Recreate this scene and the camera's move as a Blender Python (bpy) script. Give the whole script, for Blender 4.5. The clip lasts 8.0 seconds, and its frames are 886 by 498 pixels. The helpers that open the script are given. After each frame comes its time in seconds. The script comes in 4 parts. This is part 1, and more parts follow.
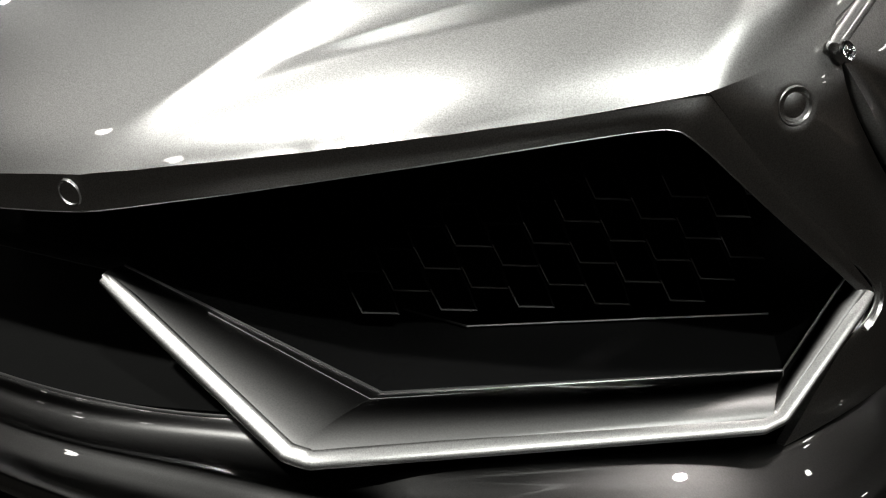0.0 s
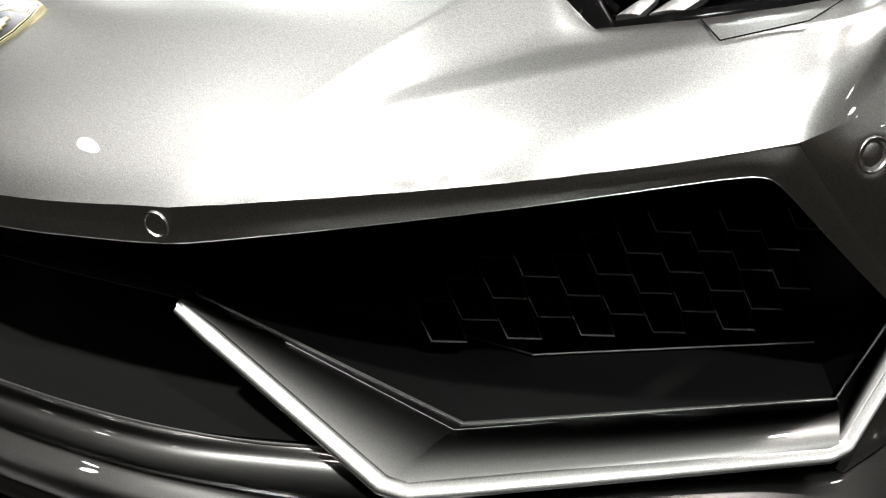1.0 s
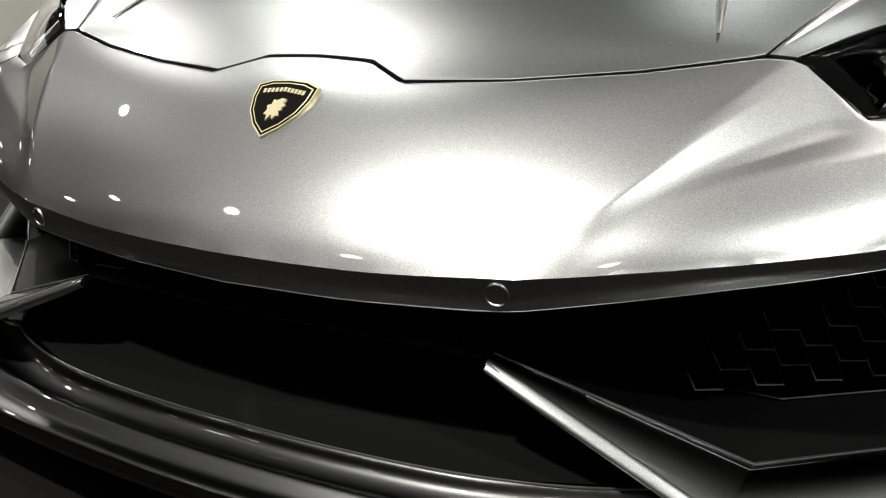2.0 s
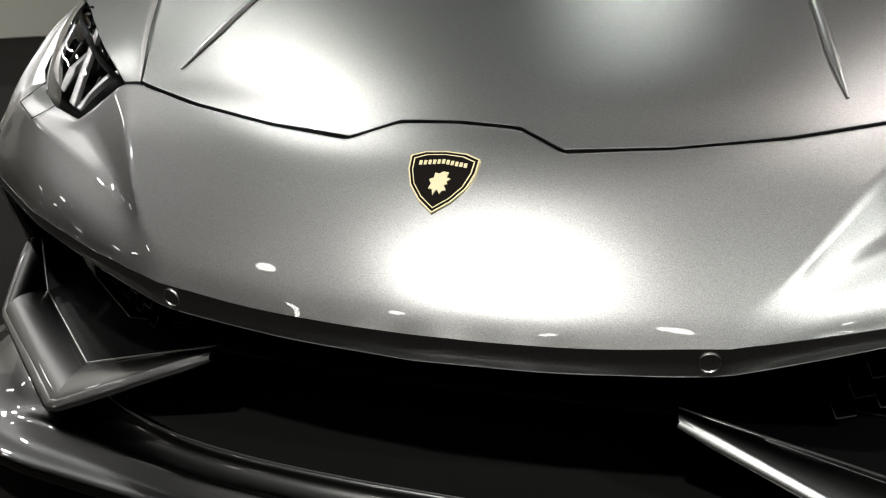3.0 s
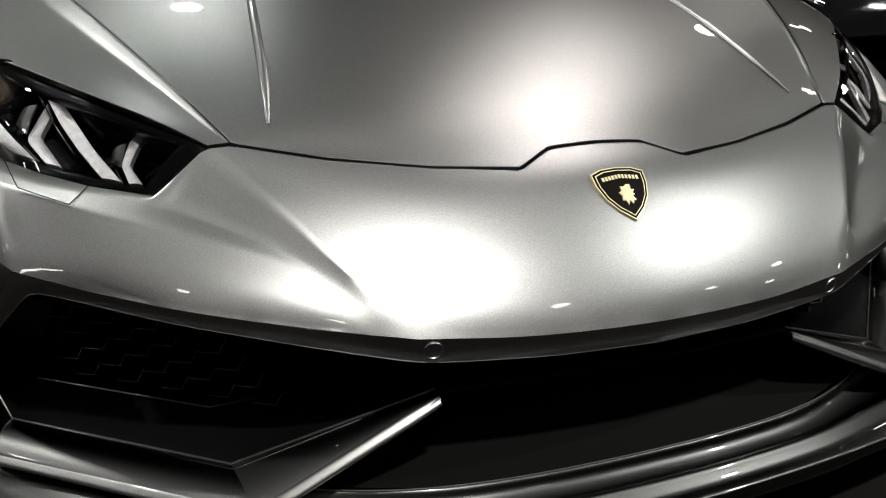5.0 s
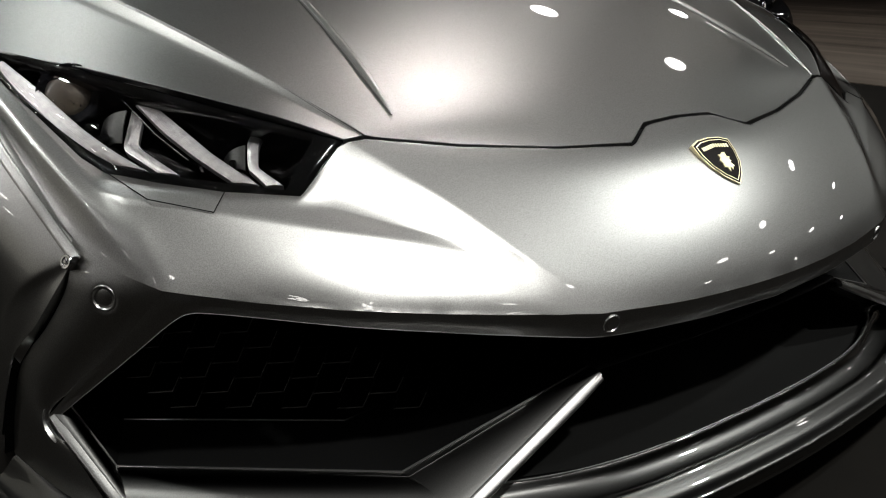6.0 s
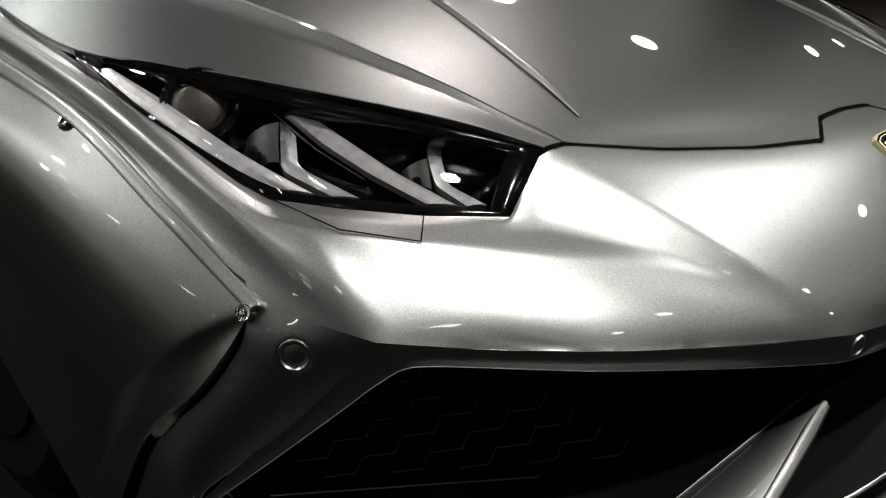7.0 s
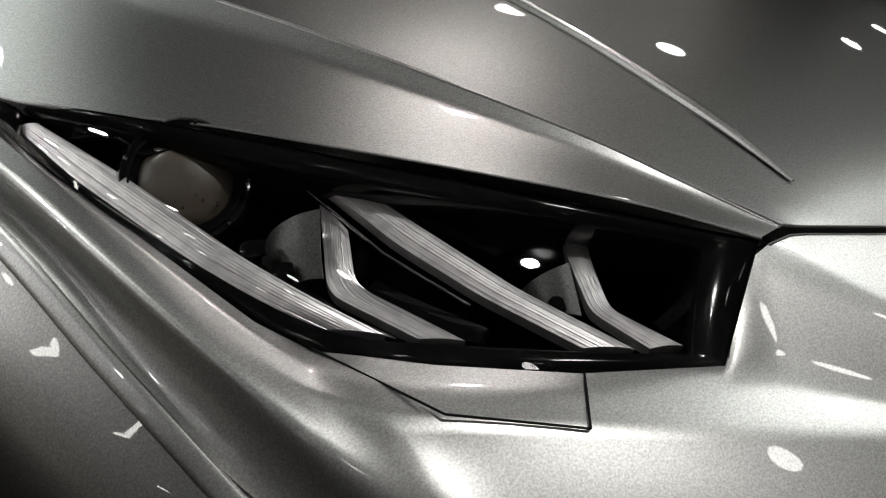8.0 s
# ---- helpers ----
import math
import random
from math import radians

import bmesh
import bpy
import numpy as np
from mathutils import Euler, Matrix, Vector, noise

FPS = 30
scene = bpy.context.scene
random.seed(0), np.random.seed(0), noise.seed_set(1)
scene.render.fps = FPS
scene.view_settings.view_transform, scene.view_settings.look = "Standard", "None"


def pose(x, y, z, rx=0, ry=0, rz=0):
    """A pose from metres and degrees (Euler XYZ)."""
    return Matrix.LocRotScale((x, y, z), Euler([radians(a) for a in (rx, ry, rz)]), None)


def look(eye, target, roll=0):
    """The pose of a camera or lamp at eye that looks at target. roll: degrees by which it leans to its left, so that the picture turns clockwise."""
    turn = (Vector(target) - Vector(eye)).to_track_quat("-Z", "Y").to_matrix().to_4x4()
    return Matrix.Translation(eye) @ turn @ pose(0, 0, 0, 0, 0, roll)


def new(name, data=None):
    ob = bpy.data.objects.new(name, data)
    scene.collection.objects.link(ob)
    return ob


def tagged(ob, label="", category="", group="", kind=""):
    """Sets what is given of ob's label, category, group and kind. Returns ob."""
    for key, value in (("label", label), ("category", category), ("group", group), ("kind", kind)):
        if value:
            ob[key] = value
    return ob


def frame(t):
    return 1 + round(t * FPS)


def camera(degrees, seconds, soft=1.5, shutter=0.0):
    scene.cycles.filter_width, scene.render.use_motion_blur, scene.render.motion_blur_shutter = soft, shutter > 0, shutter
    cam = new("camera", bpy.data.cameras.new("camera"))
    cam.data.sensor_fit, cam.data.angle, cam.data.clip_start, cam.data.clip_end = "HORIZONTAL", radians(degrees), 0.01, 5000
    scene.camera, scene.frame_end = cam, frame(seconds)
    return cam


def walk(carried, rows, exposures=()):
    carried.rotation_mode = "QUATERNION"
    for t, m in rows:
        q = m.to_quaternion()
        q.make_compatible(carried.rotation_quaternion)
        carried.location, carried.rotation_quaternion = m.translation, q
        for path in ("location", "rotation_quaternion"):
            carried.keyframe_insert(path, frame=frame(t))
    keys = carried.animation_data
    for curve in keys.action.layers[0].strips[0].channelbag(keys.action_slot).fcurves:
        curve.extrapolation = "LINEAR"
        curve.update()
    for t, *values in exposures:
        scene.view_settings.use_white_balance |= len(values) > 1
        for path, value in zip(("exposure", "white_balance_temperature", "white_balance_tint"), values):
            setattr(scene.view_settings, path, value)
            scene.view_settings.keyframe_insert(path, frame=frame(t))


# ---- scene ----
from mathutils.kdtree import KDTree

cam = camera(53.1, 8.0, soft=1.1)
walk(cam, [
    (0, pose(0.9930, -0.3111, 0.5319, 72.24, 2.10, 35.26)),
    (0.5, pose(0.9560, -0.3105, 0.5163, 71.97, 1.41, 32.19)),
    (1, pose(0.8924, -0.3847, 0.5738, 71.73, 0.29, 31.65)),
    (1.5, pose(0.7938, -0.5239, 0.6316, 71.17, -0.09, 30.34)),
    (2, pose(0.6234, -0.6271, 0.6439, 73.18, -0.19, 27.07)),
    (2.2, look((0.576, -0.634, 0.683), (-0.303, 1.049, 0.057), -0.7)),
    (3.3, pose(0.1632, -0.8013, 0.7876, 70.52, -0.95, 9.21)),
    (3.5, pose(0.0944, -0.8147, 0.8040, 70.54, -1.81, 4.26)),
    (4, pose(-0.1369, -0.8252, 0.8355, 70.23, -3.61, -8.64)),
    (4.2, pose(-0.2467, -0.8353, 0.8409, 70.59, -3.25, -13.65)),
    (4.5, pose(-0.3965, -0.8375, 0.8377, 70.51, -2.12, -16.72)),
    (4.7, pose(-0.5034, -0.8362, 0.8393, 70.42, -1.36, -18.07)),
    (5.8, pose(-1.0287, -0.5915, 0.8073, 70.55, -1.33, -35.82)),
    (6, pose(-1.0765, -0.5682, 0.7846, 71.66, -0.20, -37.27)),
    (6.5, pose(-1.2132, -0.4377, 0.7685, 72.09, -0.21, -42.44)),
    (7, pose(-1.2217, -0.2254, 0.7497, 72.29, 0.80, -43.83)),
    (7.5, pose(-1.0929, -0.0036, 0.7485, 72.50, 1.56, -44.48)),
    (8, pose(-1.0329, 0.1109, 0.7237, 73.84, 1.92, -44.58)),
], exposures=[(0, 0.87), (0.5, 1.15), (1, 1.6), (1.5, 1.15), (2.0, 0.85), (3.3, 0.35), (4.7, 0.32), (5.8, 0.38), (6.5, 0.30), (7.2, 0.14), (8, -0.10)])

# ---- light: a dim hall with ceiling spots ----
world = bpy.data.worlds.new("hall_air")
scene.world = world
world.use_nodes = True
world.node_tree.nodes["Background"].inputs[0].default_value = (0.9, 0.95, 1.0, 1)
world.node_tree.nodes["Background"].inputs[1].default_value = 0.02

CEILING = 4.2
# spots over the car: x, y, watts, colour
LAMPS = [(-0.35, -1.9, 104, (1.0, 1.0, 0.96)), (3.5, -1.3, 84, (0.97, 1.0, 0.96)), (2.0, 1.95, 29, (1.0, 0.95, 0.92)), (-2.4, 2.0, 40, (0.97, 1.0, 0.95)),
         (-0.15, 4.3, 23, (0.93, 1.0, 0.97)), (-5.7, 0.65, 14, (1, 0.99, 0.98)), (-5.4, 2.9, 60, (1, 0.99, 0.98)), (-8.2, 4.6, 105, (1, 0.99, 0.97))]
# long lamps added out of view to brighten the beige wall: y, watts
WALL_FILLS = [(6.5, 4), (10.0, 5), (13.5, 5)]
WEST = -18.0
# spots farther off in the hall
FAR_LAMPS = [(5.75, 2.75), (10.3, 2.8), (12.8, 3.4), (3.8, 5.5), (5.8, -5.9), (8.1, -0.4), (10.2, -3.1), (14.5, -0.3), (16.6, 2.1), (11.8, -0.9), (0.4, -5.0), (-3.5, -2.1), (-6.6, -1.9), (5.1, -3.7), (1.6, -3.4), (-8.2, 2.3), (-10.9, 0.0), (-12.4, -1.9), (-8.9, -2.3), (-2.0, -4.2), (-4.4, -4.9), (-7.3, 3.5), (-8.4, 0.3), (-9.5, 4.1), (-11.5, 4.7),
             (-12.0, 1.4), (-16.4, 0.7), (-15.6, 9.1), (-17.2, 11.3), (-15.9, 11.6), (-7.0, -6.2), (8.2, 6.2), (11.5, -6.0), (1.6, 8.4), (-3.6, 8.2), (-10.7, 7.6), (7.4, 4.4), (9.6, 5.0), (4.6, 3.9), (6.3, -2.4), (7.6, -4.1), (13.4, -2.6)]


# ---- materials ----
def material(name, colour, rough, metal=0.0, coat=0.0, coat_rough=0.03):
    m = bpy.data.materials.new(name)
    m.use_nodes = True
    s = m.node_tree.nodes["Principled BSDF"]
    s.inputs["Base Color"].default_value = (*colour, 1)
    s.inputs["Roughness"].default_value = rough
    s.inputs["Metallic"].default_value = metal
    s.inputs["Coat Weight"].default_value = coat
    s.inputs["Coat Roughness"].default_value = coat_rough
    return m


def grain(m, scale, low, high, socket="Base Color", bump=0.0, detail=4.0):
    """Two-scale variation from object coordinates: colour or roughness between low and high, with relief."""
    t = m.node_tree
    s = t.nodes["Principled BSDF"]
    place = t.nodes.new("ShaderNodeTexCoord")
    n = t.nodes.new("ShaderNodeTexNoise")
    n.inputs["Scale"].default_value, n.inputs["Detail"].default_value = scale, detail
    t.links.new(place.outputs["Object"], n.inputs["Vector"])
    r = t.nodes.new("ShaderNodeMapRange")
    t.links.new(n.outputs["Fac"], r.inputs["Value"])
    r.inputs["From Min"].default_value, r.inputs["From Max"].default_value = 0.3, 0.7
    if socket == "Base Color":
        mix = t.nodes.new("ShaderNodeMix")
        mix.data_type = "RGBA"
        mix.inputs[6].default_value, mix.inputs[7].default_value = (*low, 1), (*high, 1)
        t.links.new(r.outputs[0], mix.inputs[0])
        t.links.new(mix.outputs[2], s.inputs[socket])
    else:
        r.inputs["To Min"].default_value, r.inputs["To Max"].default_value = low, high
        t.links.new(r.outputs[0], s.inputs[socket])
    if bump:
        b = t.nodes.new("ShaderNodeBump")
        b.inputs["Strength"].default_value, b.inputs["Distance"].default_value = bump, 0.001
        t.links.new(n.outputs["Fac"], b.inputs["Height"])
        t.links.new(b.outputs[0], s.inputs["Normal"])
    return m


PAINT = material("satin_silver_paint", (0.36, 0.355, 0.345), 0.27, 1.0, 1.0, 0.02)
grain(PAINT, 800, (0.27, 0.266, 0.259), (0.44, 0.435, 0.427), bump=0.006)


def flake_paint(m, narrow, wide, share):
    """Metallic paint: two sizes of metal flakes under a clear coat."""
    t = m.node_tree
    a = t.nodes["Principled BSDF"]
    lobes = []
    for rough in (narrow, wide):
        b = t.nodes.new("ShaderNodeBsdfAnisotropic")
        b.distribution = "BECKMANN"
        b.inputs["Roughness"].default_value = rough
        for source, target in (("Base Color", "Color"), ("Normal", "Normal")):
            for link in a.inputs[source].links:
                t.links.new(link.from_socket, b.inputs[target])
        lobes.append(b)
    flakes, coated = t.nodes.new("ShaderNodeMixShader"), t.nodes.new("ShaderNodeMixShader")
    clear, edge = t.nodes.new("ShaderNodeBsdfAnisotropic"), t.nodes.new("ShaderNodeFresnel")
    clear.inputs["Roughness"].default_value = 0.02
    clear.inputs["Color"].default_value = (1, 1, 1, 1)
    edge.inputs["IOR"].default_value = 1.48
    flakes.inputs[0].default_value = share
    t.links.new(lobes[0].outputs[0], flakes.inputs[1])
    t.links.new(lobes[1].outputs[0], flakes.inputs[2])
    t.links.new(edge.outputs[0], coated.inputs[0])
    t.links.new(flakes.outputs[0], coated.inputs[1])
    t.links.new(clear.outputs[0], coated.inputs[2])
    t.links.new(coated.outputs[0], t.nodes["Material Output"].inputs["Surface"])
    t.nodes.remove(a)


flake_paint(PAINT, 0.35, 0.55, 0.42)
# Silver paint of the splitter, darkened in colour to stand for shade.
SHADED_PAINT = material("silver_paint_deep_shade", (0.13, 0.128, 0.125), 0.30, 1.0, 0.6, 0.04)
grain(SHADED_PAINT, 700, (0.074, 0.073, 0.071), (0.092, 0.091, 0.089))
flake_paint(SHADED_PAINT, 0.34, 0.5, 0.35)
# Silver paint of the winglet faces, with their shade put into the colour.
SHADED_WING_PAINT = material("silver_paint_shaded", (0.20, 0.197, 0.192), 0.30, 1.0)
grain(SHADED_WING_PAINT, 700, (0.175, 0.172, 0.168), (0.225, 0.222, 0.217))
flake_paint(SHADED_WING_PAINT, 0.36, 0.55, 0.5)
BLACK = material("black_plastic", (0.003, 0.003, 0.003), 0.5)
BLACK.node_tree.nodes["Principled BSDF"].inputs["Specular IOR Level"].default_value = 0.15
grain(BLACK, 300, 0.42, 0.6, "Roughness", 0.05)
GLOSS = material("gloss_black", (0.006, 0.006, 0.007), 0.08, 0, 1.0)
# Grille edges that catch the light: the light is put into a paler plastic.
CELL_LIT = material("grille_plastic_lit", (0.065, 0.065, 0.064), 0.30)
RAMP_PLASTIC = material("satin_dark_plastic", (0.006, 0.006, 0.0058), 0.5)
grain(RAMP_PLASTIC, 500, 0.34, 0.44, "Roughness", 0.03)
RAMP_PLASTIC.node_tree.nodes["Principled BSDF"].inputs["Specular IOR Level"].default_value = 0.25
# The rest of each grille cell, the same plastic darkened for shade.
CELL_SHADED = material("grille_plastic_shaded", (0.002, 0.002, 0.002), 0.7)
CELL_SHADED.node_tree.nodes["Principled BSDF"].inputs["Specular IOR Level"].default_value = 0.05
LAMP_BLACK = material("lamp_housing_black", (0.003, 0.003, 0.003), 0.06)
LAMP_BLACK.node_tree.nodes["Principled BSDF"].inputs["Specular IOR Level"].default_value = 0.4
RUBBER = material("seam_rubber", (0.004, 0.004, 0.004), 0.8)
RUBBER.node_tree.nodes["Principled BSDF"].inputs["Specular IOR Level"].default_value = 0.1
EDGE_METAL = material("bare_metal_edge", (0.55, 0.55, 0.54), 0.3, 1.0)
CHROME = material("polished_steel", (0.75, 0.75, 0.76), 0.12, 1.0)
STRIP = material("brushed_light_guide", (0.66, 0.645, 0.64), 0.34, 0.88, 0.5)
grain(STRIP, 120, (0.52, 0.50, 0.505), (0.72, 0.70, 0.70))
PLATE = material("grey_reflector", (0.17, 0.17, 0.165), 0.42, 1.0)
PLATE.node_tree.nodes["Principled BSDF"].inputs["Specular IOR Level"].default_value = 0.2
grain(PLATE, 900, (0.04, 0.04, 0.039), (0.10, 0.10, 0.098), bump=0.05)
PROJECTOR = material("smoky_projector_glass", (0.045, 0.035, 0.027), 0.35, 0.0, 0.6)
grain(PROJECTOR, 40, (0.022, 0.018, 0.015), (0.065, 0.050, 0.036))
GLOW = material("lit_lamp_glass", (0.8, 0.8, 0.8), 0.3)
GLOW.node_tree.nodes["Principled BSDF"].inputs["Emission Color"].default_value = (1.0, 0.97, 0.92, 1)
GLOW.node_tree.nodes["Principled BSDF"].inputs["Emission Strength"].default_value = 15
GOLD = material("gold_enamel", (0.90, 0.79, 0.50), 0.32, 0.55)
FIELD = material("black_enamel", (0.01, 0.008, 0.007), 0.15, 0, 1.0)
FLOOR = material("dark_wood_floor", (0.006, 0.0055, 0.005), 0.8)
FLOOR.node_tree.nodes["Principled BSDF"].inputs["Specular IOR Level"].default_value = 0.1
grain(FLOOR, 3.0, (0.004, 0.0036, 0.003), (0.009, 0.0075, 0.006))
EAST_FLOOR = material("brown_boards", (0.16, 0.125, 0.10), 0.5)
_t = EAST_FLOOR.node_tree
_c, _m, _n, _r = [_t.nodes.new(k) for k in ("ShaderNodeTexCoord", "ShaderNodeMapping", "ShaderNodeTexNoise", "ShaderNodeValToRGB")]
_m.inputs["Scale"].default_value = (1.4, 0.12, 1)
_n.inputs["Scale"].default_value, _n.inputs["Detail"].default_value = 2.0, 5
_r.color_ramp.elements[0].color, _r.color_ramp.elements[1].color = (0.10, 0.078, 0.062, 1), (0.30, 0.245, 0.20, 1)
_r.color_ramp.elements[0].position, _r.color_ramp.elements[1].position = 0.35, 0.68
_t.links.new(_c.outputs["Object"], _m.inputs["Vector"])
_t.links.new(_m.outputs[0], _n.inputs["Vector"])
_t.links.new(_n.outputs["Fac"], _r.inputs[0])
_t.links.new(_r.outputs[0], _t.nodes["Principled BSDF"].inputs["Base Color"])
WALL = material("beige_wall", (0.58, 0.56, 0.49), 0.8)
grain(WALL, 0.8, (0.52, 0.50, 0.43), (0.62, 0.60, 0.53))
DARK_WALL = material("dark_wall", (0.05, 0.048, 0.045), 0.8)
PANEL_WALL = material("brown_panelled_wall", (0.10, 0.075, 0.06), 0.5)
grain(PANEL_WALL, 1.2, (0.07, 0.052, 0.042), (0.14, 0.11, 0.09))
LENS = bpy.data.materials.new("clear_polycarbonate")
LENS.use_nodes = True
_s = LENS.node_tree.nodes["Principled BSDF"]
_s.inputs["Transmission Weight"].default_value, _s.inputs["Roughness"].default_value = 1.0, 0.0
_s.inputs["IOR"].default_value = 1.15
_s.inputs["Coat Weight"].default_value, _s.inputs["Coat Roughness"].default_value = 0.9, 0.01


# ---- building helpers ----
RIDE = 0.13  # the body was drawn that much higher than it stands


def B(x, y, z):
    return Vector((x, y, z - RIDE))


def side(p, s):
    return Vector((p[0] * s, p[1], p[2]))


def part(name, bm, mat, parent, label="", smooth=True, sharp=35):
    me = bpy.data.meshes.new(name)
    bm.to_mesh(me)
    bm.free()
    me.materials.append(mat)
    if smooth:
        me.shade_smooth()
        me.set_sharp_from_angle(angle=radians(sharp))
    ob = new(name, me)
    ob.parent = parent
    return tagged(ob, label)


def spline(pts, n, smooth=True):
    """n points along the control points: Catmull-Rom or straight runs."""
    pts = [Vector(p) for p in pts]
    k = len(pts)
    out = []
    for i in range(n):
        u = i / (n - 1) * (k - 1)
        j = min(int(u), k - 2)
        w = u - j
        a, b = pts[j], pts[j + 1]
        if not smooth or k == 2:
            out.append(a.lerp(b, w))
            continue
        p0 = pts[j - 1] if j else a * 2 - b
        p3 = pts[j + 2] if j + 2 < k else b * 2 - a
        out.append(0.5 * (2 * a + (b - p0) * w + (2 * p0 - 5 * a + 4 * b - p3) * w * w + (3 * a - p0 - 3 * b + p3) * w ** 3))
    return out


def tensor(rows, nu, nv, su=True, sv=True):
    """A grid of nu x nv points through rows of control points."""
    long_rows = [spline(r, nv, sv) for r in rows]
    cols = [spline([r[j] for r in long_rows], nu, su) for j in range(nv)]
    return [[cols[j][i] for j in range(nv)] for i in range(nu)]


INSIDE = Vector((0, 0.9, 0.25))


def grid_normals(g):
    nu, nv = len(g), len(g[0])
    out = []
    for i in range(nu):
        row = []
        for j in range(nv):
            du = g[min(i + 1, nu - 1)][j] - g[max(i - 1, 0)][j]
            dv = g[i][min(j + 1, nv - 1)] - g[i][max(j - 1, 0)]
            row.append(du.cross(dv))
        out.append(row)
    mean = sum((n.normalized() for r in out for n in r if n.length > 1e-12), Vector())
    for r in out:
        for j, n in enumerate(r):
            r[j] = n.normalized() if n.length > 1e-12 else mean.normalized()
    return out


def sheet_bm(g, thick=0.006, outward=None, taper=0, ends=(True, True), from_row=0):
    """A skin with thickness from a grid of points, its front facing away from the car's inside; ends closes the first and
    last row, from_row is where the wall along the first column begins."""
    nu, nv = len(g), len(g[0])
    nm = grid_normals(g)
    mid, mn = g[nu // 2][nv // 2], nm[nu // 2][nv // 2]
    away = outward if outward is not None else mid - INSIDE
    sign = 1 if mn.dot(away) > 0 else -1
    bm = bmesh.new()
    f = [[bm.verts.new(p) for p in r] for r in g]
    k = [[bm.verts.new(p - n * sign * thick * (min(1, (i + 0.2) / taper) if taper else 1)) for p, n in zip(r, q)] for i, (r, q) in enumerate(zip(g, nm))]

    def quad(*v):
        if sign < 0:
            v = v[::-1]
        try:
            bm.faces.new(v)
        except ValueError:
            pass

    for i in range(nu - 1):
        for j in range(nv - 1):
            quad(f[i][j], f[i + 1][j], f[i + 1][j + 1], f[i][j + 1])
            quad(k[i][j + 1], k[i + 1][j + 1], k[i + 1][j], k[i][j])
    for i in range(nu - 1):
        if i >= from_row:
            quad(f[i + 1][0], f[i][0], k[i][0], k[i + 1][0])
        quad(f[i][-1], f[i + 1][-1], k[i + 1][-1], k[i][-1])
    for j in range(nv - 1):
        if ends[0]:
            quad(f[0][j], f[0][j + 1], k[0][j + 1], k[0][j])
        if ends[1]:
            quad(f[-1][j + 1], f[-1][j], k[-1][j], k[-1][j + 1])
    bmesh.ops.remove_doubles(bm, verts=bm.verts, dist=1e-5)
    return bm


def join(*bms):
    out = bms[0]
    for b in bms[1:]:
        me = bpy.data.meshes.new("tmp")
        b.to_mesh(me)
        b.free()
        out.from_mesh(me)
        bpy.data.meshes.remove(me)
    return out


def fair(g, times, along_u=True, along_v=True):
    """Evens out a grid, its border held."""
    for _ in range(times):
        h = [list(r) for r in g]
        for i in range(len(g)):
            for j in range(len(g[0])):
                if along_u and 0 < i < len(g) - 1 and (j > 0 or not along_v) and (j < len(g[0]) - 1 or not along_v):
                    h[i][j] = h[i][j] + (g[i - 1][j] + g[i + 1][j] - 2 * g[i][j]) * 0.25
                if along_v and 0 < j < len(g[0]) - 1 and 0 < i < len(g) - 1:
                    h[i][j] = h[i][j] + (g[i][j - 1] + g[i][j + 1] - 2 * g[i][j]) * 0.25
        g = h
    return g


def mirror_grid(g, s):
    return [[side(p, s) for p in r] for r in g]


def tube_bm(path, radius, n=10, flat=1.0, up=Vector((0, 0, 1)), ends=True):
    """A bar with a round or oval section along a path; radius is one value or one per point."""
    bm = bmesh.new()
    rings = []
    k = len(path)
    for i, p in enumerate(path):
        d = (path[min(i + 1, k - 1)] - path[max(i - 1, 0)]).normalized()
        x = d.cross(up).normalized()
        y = x.cross(d).normalized()
        r = radius[i] if isinstance(radius, (list, tuple)) else radius
        rings.append([bm.verts.new(p + x * math.cos(a) * r * flat + y * math.sin(a) * r) for a in (math.tau * j / n for j in range(n))])
    for a, b in zip(rings, rings[1:]):
        for j in range(n):
            bm.faces.new((a[j], a[(j + 1) % n], b[(j + 1) % n], b[j]))
    if ends:
        bm.faces.new(rings[0][::-1])
        bm.faces.new(rings[-1])
    bmesh.ops.recalc_face_normals(bm, faces=bm.faces)
    return bm


FLAT = [(-1, 0.3), (-0.9, 0.72), (-0.7, 0.92), (-0.4, 0.98), (0, 1), (0.4, 0.98), (0.7, 0.92), (0.9, 0.72), (1, 0.3), (0.8, -0.6), (0.3, -1), (-0.3, -1), (-0.8, -0.6)]


def flat_bar_bm(path, half, thick, up, tip=0):
    """A bar with a flat, softly edged face towards up; its last tip rings taper off."""
    bm = bmesh.new()
    rings = []
    k = len(path)
    for i, p in enumerate(path):
        d = (path[min(i + 1, k - 1)] - path[max(i - 1, 0)]).normalized()
        x = d.cross(up).normalized()
        y = x.cross(d).normalized()
        f = 0.75 if i in (0, k - 1) else 1
        if i > k - 1 - tip:
            f = 1 - 0.7 * ((i - k + 1 + tip) / tip) ** 2
        rings.append([bm.verts.new(p + x * a * half * f + y * b * thick * f) for a, b in FLAT])
    for a, b in zip(rings, rings[1:]):
        for j in range(len(FLAT)):
            bm.faces.new((a[j], a[(j + 1) % len(FLAT)], b[(j + 1) % len(FLAT)], b[j]))
    bm.faces.new(rings[0][::-1])
    bm.faces.new(rings[-1])
    bmesh.ops.recalc_face_normals(bm, faces=bm.faces)
    return bm


